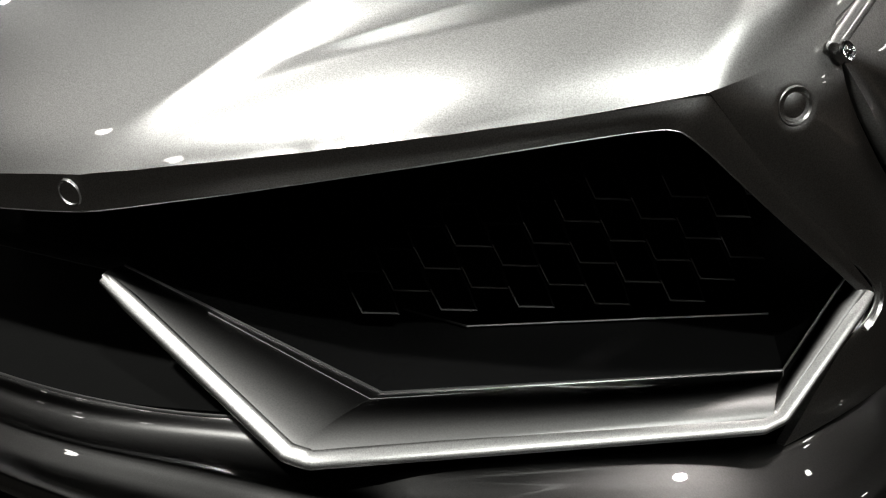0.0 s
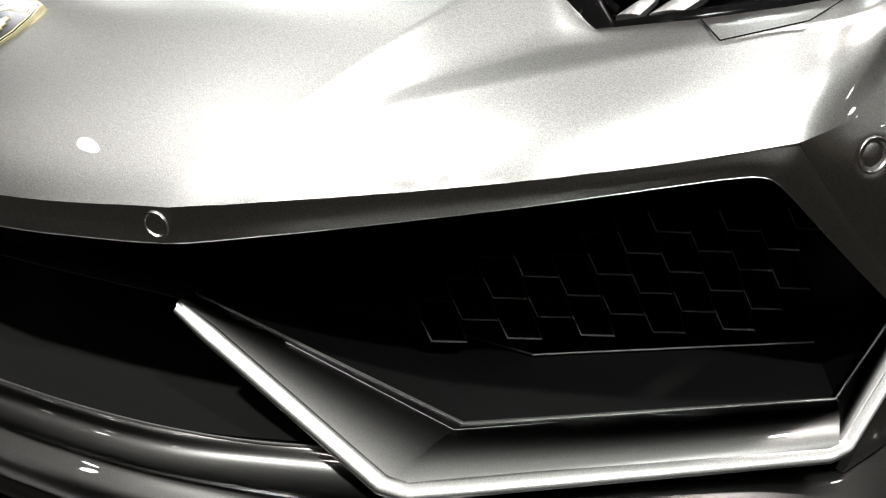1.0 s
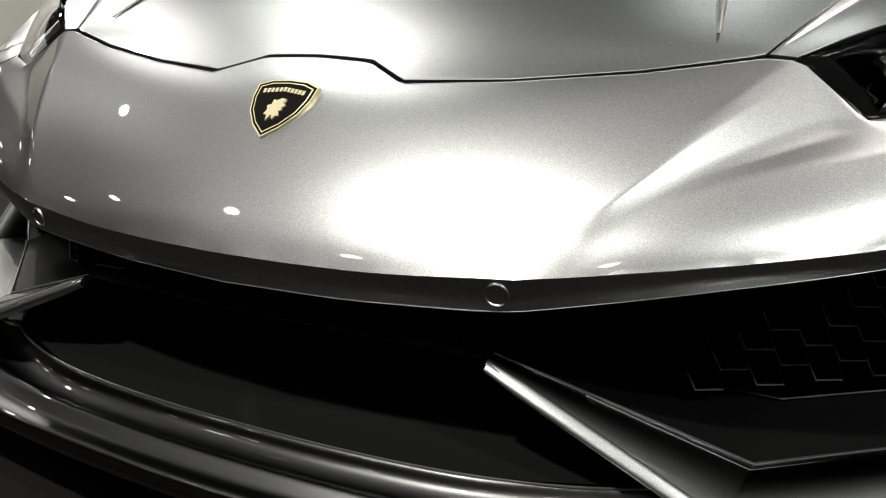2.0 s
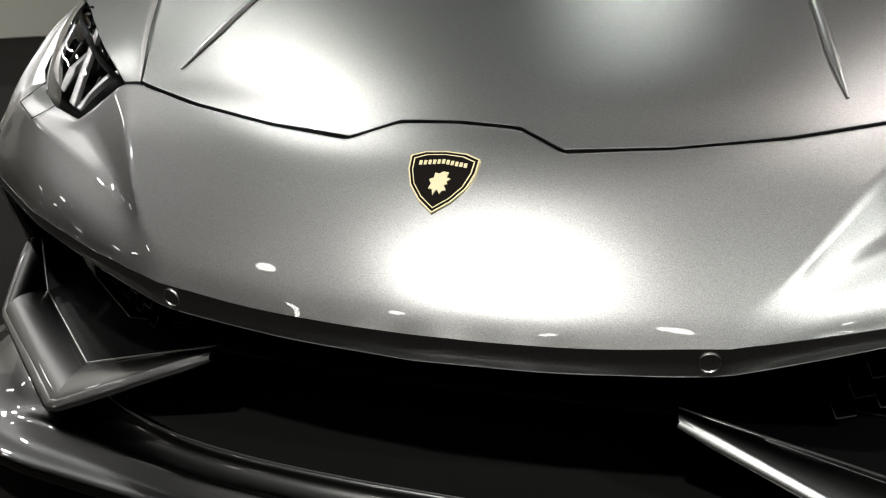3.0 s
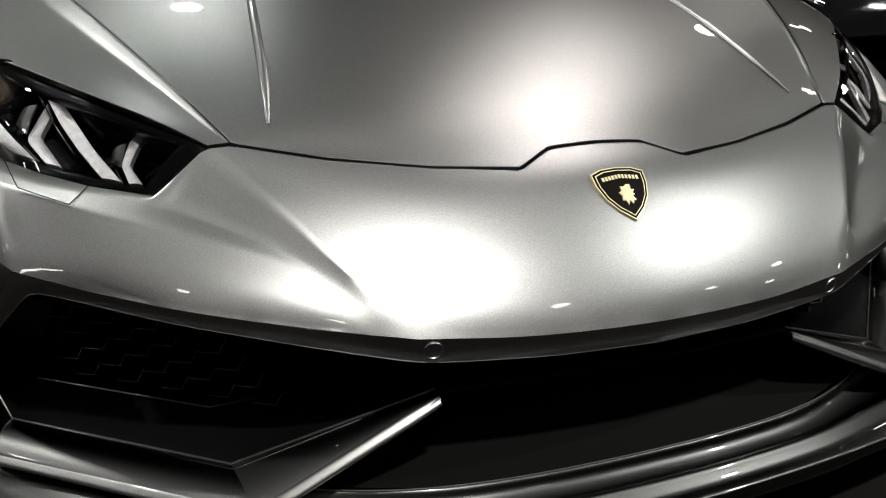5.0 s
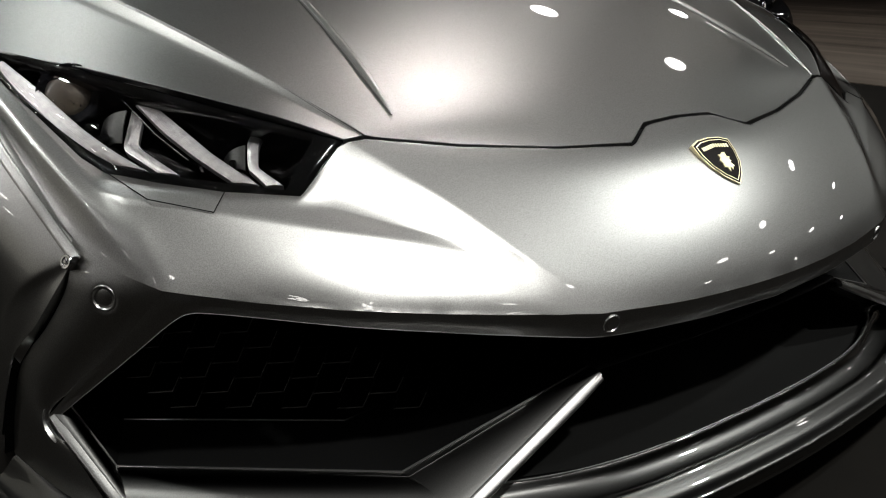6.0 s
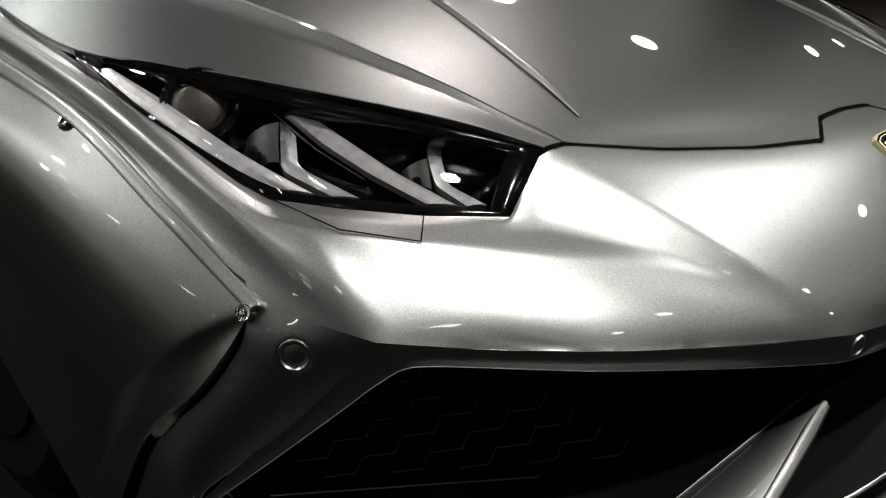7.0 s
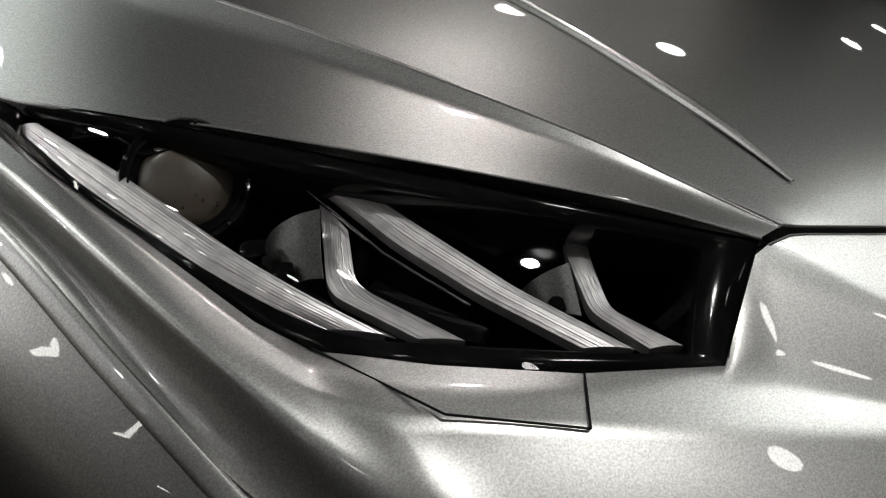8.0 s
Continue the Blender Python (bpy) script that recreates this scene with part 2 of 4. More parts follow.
def turned_bm(profile, m, n=20):
    """A solid of revolution about z from (radius, height) pairs, placed by m."""
    bm = bmesh.new()
    rings = [[bm.verts.new(m @ Vector((r * math.cos(math.tau * j / n), r * math.sin(math.tau * j / n), h))) for j in range(n)] for r, h in profile]
    for a, b in zip(rings, rings[1:]):
        for j in range(n):
            bm.faces.new((a[j], a[(j + 1) % n], b[(j + 1) % n], b[j]))
    bm.faces.new(rings[0][::-1])
    bm.faces.new(rings[-1])
    bmesh.ops.recalc_face_normals(bm, faces=bm.faces)
    return bm


def facing(place, normal):
    return Matrix.Translation(place) @ Vector(normal).to_track_quat("Z", "Y").to_matrix().to_4x4()


def block_bm(a, b, bevel=0.0):
    bm = bmesh.new()
    bmesh.ops.create_cube(bm, size=1)
    for v in bm.verts:
        v.co = Vector([(p + q) / 2 + c * (q - p) for p, q, c in zip(a, b, v.co)])
    if bevel:
        bmesh.ops.bevel(bm, geom=bm.edges, offset=bevel, segments=2, affect="EDGES")
    return bm


def thick_line(pts, per=10):
    out = []
    for a, b in zip(pts, pts[1:]):
        out += [Vector(a).lerp(Vector(b), i / per) for i in range(per)]
    return out + [Vector(pts[-1])]


# ---- the hall ----
def structure(name, bm, mat, label):
    return tagged(part(name, bm, mat, None, label, smooth=False), label, kind="structure")


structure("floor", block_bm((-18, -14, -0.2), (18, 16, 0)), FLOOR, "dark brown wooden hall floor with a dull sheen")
structure("wall_west", block_bm((WEST - 0.2, -14, 0), (WEST, 16, CEILING + 0.5)), WALL, "plain beige painted hall wall")
structure("baseboard", block_bm((WEST, -14, 0), (WEST + 0.03, 16, 0.55)), DARK_WALL, "tall dark skirting along the beige wall")
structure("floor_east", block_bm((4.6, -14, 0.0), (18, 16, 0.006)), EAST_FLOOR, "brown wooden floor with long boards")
structure("wall_east", block_bm((18, -14, 0), (18.2, 16, CEILING + 0.5)), PANEL_WALL, "brown panelled hall wall in dim light")
# low beige stand wall behind the car
bm = block_bm((-3.2, -0.06, 0), (3.2, 0.06, 2.35), 0.01)
bmesh.ops.transform(bm, matrix=Matrix.Translation((-5.7, 4.5, 0)) @ Matrix.Rotation(math.atan2(0.75, 0.66), 4, "Z"), verts=bm.verts)
structure("wall_stand", bm, WALL, "low beige painted stand wall, open above")
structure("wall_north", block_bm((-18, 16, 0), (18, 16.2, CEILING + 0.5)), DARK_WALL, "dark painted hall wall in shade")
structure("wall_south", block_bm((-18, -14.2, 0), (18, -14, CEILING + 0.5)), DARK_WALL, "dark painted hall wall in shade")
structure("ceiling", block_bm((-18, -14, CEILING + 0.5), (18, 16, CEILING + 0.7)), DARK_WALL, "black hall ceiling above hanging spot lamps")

# ---- the sports car ----
car = new("sports_car")
tagged(car, "low satin silver sports car with black intakes, parked on the floor", "car")


def run(pts, x):
    """Height or depth at x along a list of (x, value)."""
    for (a, p), (b, q) in zip(pts, pts[1:]):
        if x <= b:
            return p + (q - p) * (x - a) / (b - a)
    return pts[-1][1]


HOOD_Y = [(0, 0.2692), (0.075, 0.2662), (0.132, 0.2362), (0.25, 0.2622), (0.38, 0.3025), (0.497, 0.350), (0.53, 0.353)]
CREASE_Y = [(0, 0.055), (0.15, 0.064), (0.27, 0.083), (0.33, 0.094), (0.45, 0.137), (0.60, 0.208), (0.72, 0.294), (0.772, 0.334)]
CREASE_Z = [(0, 0.503), (0.15, 0.503), (0.27, 0.508), (0.33, 0.511), (0.45, 0.524), (0.60, 0.5425), (0.72, 0.557), (0.772, 0.566)]
RIDGE = [(0.33, 0.094, 0.511), (0.40, 0.172, 0.579), (0.46, 0.255, 0.640), (0.500, 0.314, 0.676), (0.527, 0.353, 0.7005)]


def crease(x):
    return B(x, run(CREASE_Y, x), run(CREASE_Z, x))


ROLL = 0.0055  # how far the skin rolls in at the crease
ROLL_WIDTH = 0.055
CREASE_LINE = [B(i * 0.008, run(CREASE_Y, i * 0.008), run(CREASE_Z, i * 0.008)) for i in range(97)]


def rolled(p, d=None):
    """A point of the skin, pulled in near the rounded crease; d is its distance from the crease where that is known."""
    if d is None:
        q = Vector((abs(p.x), p.y, p.z))
        d = min((q - c).length for c in CREASE_LINE)
    if d > ROLL_WIDTH:
        return p
    w = (1 - d / ROLL_WIDTH) ** 3 * min(1, max(0, (0.772 - abs(p.x)) / 0.09))
    return p + Vector((-0.22 * max(-1, min(1, p.x / 0.33)), 0.74, -0.63)) * ROLL * w


def trim(col, from_y, keep_low, n, shares=None):
    """The run of a column's points below or above the bonnet line, resampled to n points, even or at the shares of its length."""
    f = [p.y - from_y(abs(p.x)) for p in col]
    pts = list(col)
    for i in range(len(col) - 1):
        if f[i] < 0 <= f[i + 1]:
            cut = col[i].lerp(col[i + 1], f[i] / (f[i] - f[i + 1]))
            pts = col[:i + 1] + [cut] if keep_low else [cut] + col[i + 1:]
            break
    lens = [0.0]
    for p, q in zip(pts, pts[1:]):
        lens.append(lens[-1] + (q - p).length)
    out = []
    for k in range(n):
        d = lens[-1] * (shares[k] if shares else k / (n - 1))
        i = 0
        while i < len(pts) - 2 and lens[i + 1] < d:
            i += 1
        out.append(pts[i].lerp(pts[i + 1], min(1, (d - lens[i]) / max(lens[i + 1] - lens[i], 1e-9))))
    return out


# bumper skin: centre of the nose between the two ridges
NOSE_MID = [(0, 0.055, 0.503), (0, 0.102, 0.561), (0, 0.1522, 0.6098), (0, 0.2110, 0.6595), (0, 0.272, 0.6895)]
NOSE_HALF = [(0.175, 0.067, 0.504), (0.195, 0.119, 0.5635), (0.2192, 0.1702, 0.6098), (0.244, 0.2290, 0.6555), (0.265, 0.292, 0.688)]
rows = []
for v in range(5):
    r = RIDGE[v]
    rows.append([B(-r[0], r[1], r[2]), B(-NOSE_HALF[v][0], *NOSE_HALF[v][1:]), B(*NOSE_MID[v]), B(*NOSE_HALF[v]), B(*r)])
SKIN = [[rolled(p) for p in r] for r in fair(tensor(rows, 60, 81), 60)]
steps = [(Vector(q) - Vector(p)).length for p, q in zip(RIDGE, RIDGE[1:])]
shares = [(sum(steps[:k // 8]) + (steps[k // 8] * (k % 8) / 8 if k < 32 else 0)) / sum(steps) for k in range(33)]
cols = [trim([SKIN[i][j] for i in range(60)], lambda x: run(HOOD_Y, x) - 0.0040, True, 33, shares) for j in range(81)]
cols_nose = cols
NOSE_BORDER = [cols[0], cols[-1]]
bumper = new("front_bumper")
bumper.parent = car
tagged(bumper, "satin silver front bumper skin")
LOW = Vector((0, 0, -0.0009))
skins = []
part("rolled_edge", tube_bm([c[-1] + LOW for c in cols], 0.0013, 8), PAINT, bumper)

H0, H1, H2, H3 = (0.527, 0.353, 0.700), (0.598, 0.334, 0.645), (0.775, 0.484, 0.6695), (0.8467, 0.7230, 0.8018)
TIP = (0.468, 0.213, 0.592)
FOLD = [(0.8010, 0.4130, 0.6305), (0.8210, 0.4499, 0.6601), (0.8446, 0.5547, 0.7133), (0.8573, 0.6316, 0.7515), (0.8650, 0.7005, 0.7811), (0.9020, 0.9330, 0.8460)]
b3 = lambda p: B(*p)

for s in (1, -1):
    # cheek: ridge and lamp edge above, shelf edge, then down to the crease
    p0 = (0.33, 0.094, 0.511)
    stations = [(p0, p0, p0, 0.33), ((0.40, 0.172, 0.579), (0.4015, 0.165, 0.570), (0.403, 0.156, 0.560), 0.405), ((0.46, 0.255, 0.640), (0.466, 0.222, 0.600), TIP, 0.470),
                ((0.500, 0.314, 0.676), (0.530, 0.276, 0.620), (0.535, 0.250, 0.605), 0.535), (H0, (0.575, 0.318, 0.637), (0.580, 0.278, 0.614), 0.57), (H1, (0.607, 0.322, 0.637), (0.615, 0.298, 0.620), 0.60),
                ((0.674, 0.378, 0.653), (0.688, 0.368, 0.648), (0.699, 0.354, 0.638), 0.68), ((0.732, 0.4325, 0.6615), (0.746, 0.416, 0.658), (0.755, 0.394, 0.649), 0.74), ((0.7585, 0.4625, 0.667), (0.7705, 0.445, 0.6625), (0.779, 0.4235, 0.6535), 0.772),
                (H2, (0.786, 0.468, 0.6655), (0.7955, 0.4515, 0.6565), (0.8027, 0.3813, 0.5775)),
                ((0.7937, 0.5075, 0.6857), (0.8029, 0.4920, 0.6823), (0.8111, 0.4746, 0.6732), (0.8324, 0.4285, 0.5945)),
                ((0.8175, 0.5785, 0.7250), (0.8250, 0.5701, 0.7245), (0.8315, 0.5607, 0.7203), (0.8555, 0.5360, 0.6669)),
                ((0.8367, 0.6499, 0.7584), (0.8422, 0.6435, 0.7597), (0.8468, 0.6362, 0.7579), (0.8700, 0.6124, 0.7116)),
                ((0.8483, 0.7131, 0.7892), (0.8528, 0.7086, 0.7888), (0.8564, 0.7041, 0.7856), (0.8745, 0.6818, 0.7459)),
                ((0.8690, 0.9450, 0.8680), (0.8860, 0.9400, 0.8620), (0.8960, 0.9350, 0.8520), (0.9095, 0.9175, 0.8160))]
    rows = []
    for k, (top, mid, shelf, x) in enumerate(stations):
        a = b3(shelf)
        c = crease(x) if isinstance(x, float) else b3(x)
        near = min(1, (a - c).length / 0.08)
        if k < 9:
            bulge = Vector((0.001, -0.0045, 0.0045)) * near
            low = [a.lerp(c, w) + bulge * 4 * w * (1 - w) for w in {7: (0.33, 0.64, 0.75, 0.86, 0.95), 8: (0.45, 0.86, 0.90, 0.94, 0.97)}.get(k, (0.2, 0.4, 0.6, 0.8, 0.93))]
        else:
            # behind the lamp's corner a bright strip runs to a crisp fold; under it the skin is a little hollow
            f = b3(FOLD[k - 9])
            hollow = Vector((-0.0058, 0.0016, -0.0016)) * (0, 0.35, 1, 1, 1, 1)[k - 9]
            low = [a.lerp(f, 0.5) + Vector((0.0008, -0.0004, 0.0007)), f] + [f.lerp(c, w) + hollow * h for w, h in ((0.22, 0.45), (0.48, 0.95), (0.75, 0.85))]
        rows.append([b3(top), b3(mid), a, *low, c])
    halves = []
    for span in (rows[:9], rows[8:]):
        n = 8 * (len(span) - 1) + 1
        soft_g, straight_g = fair(tensor(span, n, 33, sv=False), 90, along_v=False), tensor(span, n, 33, su=False, sv=False)
        g = [[q.lerp(p, min(1, j / 8)) for j, (p, q) in enumerate(zip(a, b))] for a, b in zip(soft_g, straight_g)]
        low_g = fair([r[8:] for r in g], 150 if len(span) == 9 else 2)
        halves.append([r[:8] + q for r, q in zip(g, low_g)])
    # the fold between them is softened
    g = [[rolled(p) for p in r] for r in halves[0]] + halves[1][1:]
    for _ in range(2):
        h = [list(r) for r in g]
        for i in range(60, 69):
            for j in range(9, 32):
                h[i][j] = (g[i - 1][j] + g[i][j] * 2 + g[i + 1][j]) / 4
        g = h
    # the ridge is one soft edge with the nose
    border = NOSE_BORDER[(s + 1) // 2]
    for i in range(33):
        p = side(border[i], s)
        shift = p - g[i][0]
        for j in range(8):
            g[i][j] = g[i][j] + shift * (1 - j / 8)
    skins.append(sheet_bm(mirror_grid(g, s), 0.008, None, 12, from_row=32))
    # corner round the side sensor, between the opening's edge and the fender gap
    top_run = [g[64 + k][32] for k in range(17)]
    edge = [(0.772, 0.335, 0.566), (0.786, 0.357, 0.536), (0.803, 0.386, 0.497), (0.827, 0.426, 0.449), (0.872, 0.499, 0.375), (0.857, 0.446, 0.330), (0.833, 0.392, 0.262)]
    gap = [(0.8324, 0.4285, 0.5945), (0.8425, 0.4322, 0.5712), (0.8508, 0.4428, 0.5425), (0.866, 0.475, 0.498), (0.885, 0.545, 0.432), (0.8925, 0.598, 0.350), (0.896, 0.640, 0.262)]
    rows = [spline(top_run, 49)]
    for k in range(1, 7):
        p, q = b3(edge[k]), b3(gap[k])
        out = Vector((0.75, -0.65, 0.1)) * (0, 0.007, 0.010, 0.012, 0.009, 0.012, 0.010)[k]
        rows.append([p.lerp(q, i / 48) + out * math.sin(math.pi * i / 48) for i in range(49)])
    columns = [spline([r[i] for r in rows], 91) for i in range(49)]
    grid_c = fair([[columns[i][k] for i in range(49)] for k in range(91)], 30)
    # shallow dimple for the sensor
    hollow = b3((0.8180, 0.3920, 0.5490))
    for r in grid_c:
        for i, p in enumerate(r):
            d = (p - hollow).length / 0.0185
            if d < 1:
                r[i] = p + Vector((-0.70, 0.70, -0.05)) * 0.0050 * (1 - d * d) ** 1.5
    part("bumper_corner", sheet_bm(mirror_grid(grid_c, s), 0.008), PAINT, bumper)
    backing = [[side(b3(p) + Vector((-0.004, 0.006, 0)), s), side(b3(p) + Vector((0.010, 0.012, -0.003)), s)] for p in gap]
    part("gap_seal", sheet_bm(tensor(backing, 20, 3), 0.004), RUBBER, bumper)
    # flange of the skin under the fender's bead
    edge_line = [b3((0.8324, 0.4285, 0.5945)).lerp(b3((0.8555, 0.5360, 0.6669)), k / 8) - Vector((0.85, -0.4, 0.3)) * 0.0022 for k in range(9)]
    part("bumper_flange", sheet_bm([[side(p + Vector((-0.010, 0.003, 0.005)), s), side(p + Vector((0.0005, 0, 0)), s)] for p in edge_line], 0.002), PAINT, bumper)
    # cover of the lamp washer: its joints
    for a, b in (((0.674, 0.376, 0.6545), (0.699, 0.353, 0.6385)), ((0.699, 0.353, 0.6385), (0.757, 0.399, 0.653)), ((0.757, 0.399, 0.653), (0.7742, 0.4832, 0.6705))):
        part("washer_joint", tube_bm(thick_line([side(b3(a), s), side(b3(b), s)], 6), 0.0007, 6), RUBBER, bumper)
    # underside band between the crease and the intake opening
    band = [(0, 0.0722, 0.4624), (0.15, 0.0800, 0.4641), (0.27, 0.0955, 0.4695), (0.33, 0.1035, 0.4743), (0.45, 0.1520, 0.4930), (0.6, 0.2190, 0.5180), (0.72, 0.3012, 0.5366), (0.745, 0.3166, 0.5393)]
    rows = []
    for b in band:
        c = rolled(crease(b[0]), 0)
        rows.append([c, c.lerp(b3(b), 0.5) + Vector((0, -0.002, 0)), b3(b)])
    turn = [((0.759, 0.326, 0.562), (0.756, 0.3225, 0.5375)), ((0.770, 0.334, 0.564), (0.763, 0.3310, 0.530)), ((0.779, 0.346, 0.553), (0.772, 0.345, 0.517)),
            ((0.791, 0.365, 0.530), (0.786, 0.366, 0.495)), ((0.811, 0.397, 0.488), (0.808, 0.400, 0.461)), ((0.840, 0.443, 0.434), (0.839, 0.446, 0.415)), ((0.870, 0.492, 0.375), (0.866, 0.492, 0.371))]
    for c, b in turn:
        c, b = b3(c) + Vector((0.003, 0.004, 0.001)), b3(b)
        rows.append([c, c.lerp(b, 0.5) + Vector((0.001, -0.001, 0)), b])
    grid_b = fair(tensor(rows, 71, 9, su=False), 2, along_v=False)
    part("intake_brow", sheet_bm(mirror_grid(grid_b, s), 0.004, Vector((0, -1, -1))), PAINT, bumper)
    part("opening_lip", tube_bm([side(p, s) for p in (r[-1] for r in grid_b)], 0.0006, 6), PAINT, bumper)
    # fender flare
    rows = [[B(0.9175, 0.9325, 0.8210), B(0.8809, 0.6781, 0.7468), B(0.8601, 0.5411, 0.6703), B(0.8355, 0.4255, 0.5930), B(0.8603, 0.4458, 0.5455), B(0.8773, 0.4791, 0.5008), B(0.8965, 0.5560, 0.4300), B(0.9070, 0.6450, 0.2900)],
            [B(0.9694, 0.9350, 0.7840), B(0.9307, 0.7140, 0.7107), B(0.9133, 0.6000, 0.6318), B(0.8858, 0.4900, 0.5502), B(0.893, 0.53, 0.505), B(0.9015, 0.566, 0.455), B(0.911, 0.628, 0.385), B(0.917, 0.69, 0.28)],
            [B(0.9680, 0.9550, 0.7060), B(0.9322, 0.7639, 0.6342), B(0.9162, 0.6800, 0.5506), B(0.899, 0.605, 0.464), B(0.9045, 0.618, 0.425), B(0.909, 0.636, 0.385), B(0.9145, 0.668, 0.335), B(0.918, 0.715, 0.27)],
            [B(0.9580, 0.9750, 0.6060), B(0.9213, 0.8093, 0.5416), B(0.9039, 0.7413, 0.4451), B(0.889, 0.690, 0.362), B(0.893, 0.69, 0.335), B(0.898, 0.69, 0.315), B(0.905, 0.705, 0.29), B(0.911, 0.735, 0.258)]]
    rows.append([p + Vector((-0.012, 0.02, -0.05 if k == 0 else -0.20)) for k, p in enumerate(rows[-1])])
    # the lower front corner turns tightly
    rows = [r[:3] + [r[3].lerp(r[2], 0.16), r[3], r[3].lerp(r[4], 0.3)] + r[4:] for r in rows]
    fender = part("fender", sheet_bm(mirror_grid(fair(tensor(rows, 36, 48), 12), s), 0.012), PAINT, car, "bolted-on silver wheel-arch fender")
    bead = spline([side(p, s) for p in (B(0.9195, 0.9325, 0.8240), B(0.8827, 0.6781, 0.7486), B(0.8615, 0.5411, 0.6722), B(0.8452, 0.4700, 0.6228), B(0.8365, 0.4300, 0.5955), B(0.8372, 0.4225, 0.5900))], 40)
    part("fender_bead", flat_bar_bm(bead, 0.0072, 0.0040, Vector((0.72 * s, -0.30, 0.62)), 5), PAINT, fender)
    # fender top between the bonnet seam and the lamp
    seam_side = [(0.500, 0.353, 0.703), (0.5275, 0.410, 0.7315), (0.558, 0.475, 0.7625), (0.622, 0.620, 0.818), (0.683, 0.775, 0.868), (0.762, 1.000, 0.930)]
    lamp_side = [(0.5250, 0.3530, 0.7015), (0.5820, 0.4050, 0.7265), (0.6400, 0.4650, 0.7460), (0.7500, 0.5940, 0.7790), (0.8487, 0.7270, 0.8058), (0.8720, 0.9450, 0.8680)]
    rows = []
    for k, (p, q) in enumerate(zip(seam_side, lamp_side)):
        p, q = b3(p), b3(q)
        lift = Vector((0.3, -0.1, 1)) * (0, 0.5, 0.8, 1, 1, 1)[k]  # a narrow fold beside the bonnet, then a flatter panel
        rows.append([p] + [p.lerp(q, w) - lift * h for w, h in ((0.11, 0.0055), (0.17, 0.0070), (0.40, 0.0058), (0.6, 0.0038), (0.8, 0.0018))] + [q])
    grid_t = mirror_grid(fair(tensor(rows, 34, 31, sv=False), 2), s)
    part("fender_top", sheet_bm(grid_t, 0.010), PAINT, fender)
    part("rolled_edge", tube_bm([r[0] + LOW for r in grid_t], 0.0014, 8), PAINT, fender)
    part("rolled_edge", tube_bm([r[-1] + LOW for r in grid_t], 0.0013, 8), PAINT, fender)

skin = join(sheet_bm(cols_nose, 0.010, None, 0, (False, False)), *skins)
bmesh.ops.remove_doubles(skin, verts=skin.verts, dist=1e-5)
bumper_skin = part("bumper_skin", skin, PAINT, bumper)


def soften(ob, lines, wide, reach):
    """Rounds the shading of a skin along soft ridges: each corner's normal is the mean over the faces near it. wide gives the
    radius at a height; it fades out at reach from the ridge."""
    me = ob.data
    tree = KDTree(len(me.polygons))
    for f in me.polygons:
        tree.insert(f.center, f.index)
    tree.balance()
    normals = [Vector(n.vector) for n in me.corner_normals]
    done = {}
    for f in me.polygons:
        for li in f.loop_indices:
            v = me.loops[li].vertex_index
            p = me.vertices[v].co
            q = Vector((abs(p.x), p.y, p.z))
            d = min((q - c).length for c in lines)
            r = wide(p.z) * max(0, 1 - (d / reach) ** 2)
            if r < 0.004 or f.normal.y > 0 or f.normal.z < 0:
                continue
            if v not in done:
                total = Vector()
                for _, k, far in tree.find_range(p, r):
                    n = me.polygons[k].normal
                    if n.dot(normals[li]) > 0.7:
                        total += n * me.polygons[k].area * (1 - (far / r) ** 2)
                done[v] = total.normalized() if total.length > 1e-12 else normals[li]
            normals[li] = done[v]
    me.normals_split_custom_set([tuple(n) for n in normals])


ridge_line = [Vector((abs(p.x), p.y, p.z)) for p in NOSE_BORDER[1]]
fold_line = spline([b3(p) for p in [(0.772, 0.345, 0.580)] + FOLD], 80)
soften(bumper_skin, fold_line, lambda z: 0.0035 + 0.020 * max(0, min(1, (0.535 - z) / 0.07)), 0.035)
soften(bumper_skin, ridge_line, lambda z: 0.0035 + 0.034 * max(0, min(1, (0.455 - z) / 0.07)), 0.06)

# bonnet
BONNET = [[(0, 0.225, 0.6665), (0.12, 0.228, 0.6650), (0.25, 0.252, 0.6670), (0.37, 0.292, 0.6800), (0.478, 0.335, 0.694)],
          [(0, 0.272, 0.6900), (0.13, 0.275, 0.6875), (0.25, 0.290, 0.6855), (0.38, 0.322, 0.694), (0.4945, 0.351, 0.7015)],
          [(0, 0.38, 0.743), (0.15, 0.38, 0.741), (0.30, 0.38, 0.736), (0.42, 0.38, 0.7265), (0.507, 0.38, 0.716)],
          [(0, 0.60, 0.834), (0.18, 0.60, 0.832), (0.34, 0.60, 0.827), (0.50, 0.60, 0.819), (0.607, 0.60, 0.810)],
          [(0, 0.84, 0.917), (0.20, 0.84, 0.914), (0.38, 0.84, 0.905), (0.56, 0.84, 0.896), (0.702, 0.84, 0.886)],
          [(0, 1.05, 0.985), (0.22, 1.05, 0.982), (0.42, 1.05, 0.972), (0.61, 1.05, 0.957), (0.770, 1.05, 0.938)]]
rows = [[B(-p[0], p[1], p[2]) for p in r[:0:-1]] + [B(*p) for p in r] for r in BONNET]
TOPSKIN = fair(tensor(rows, 90, 97), 60)
cols = [trim([TOPSKIN[i][j] for i in range(90)], lambda x: run(HOOD_Y, x) + 0.0040, False, 44) for j in range(97)]
hood = part("bonnet", sheet_bm(cols, 0.012, Vector((0, 0, 1))), PAINT, car, "satin silver bonnet with two raised ribs")
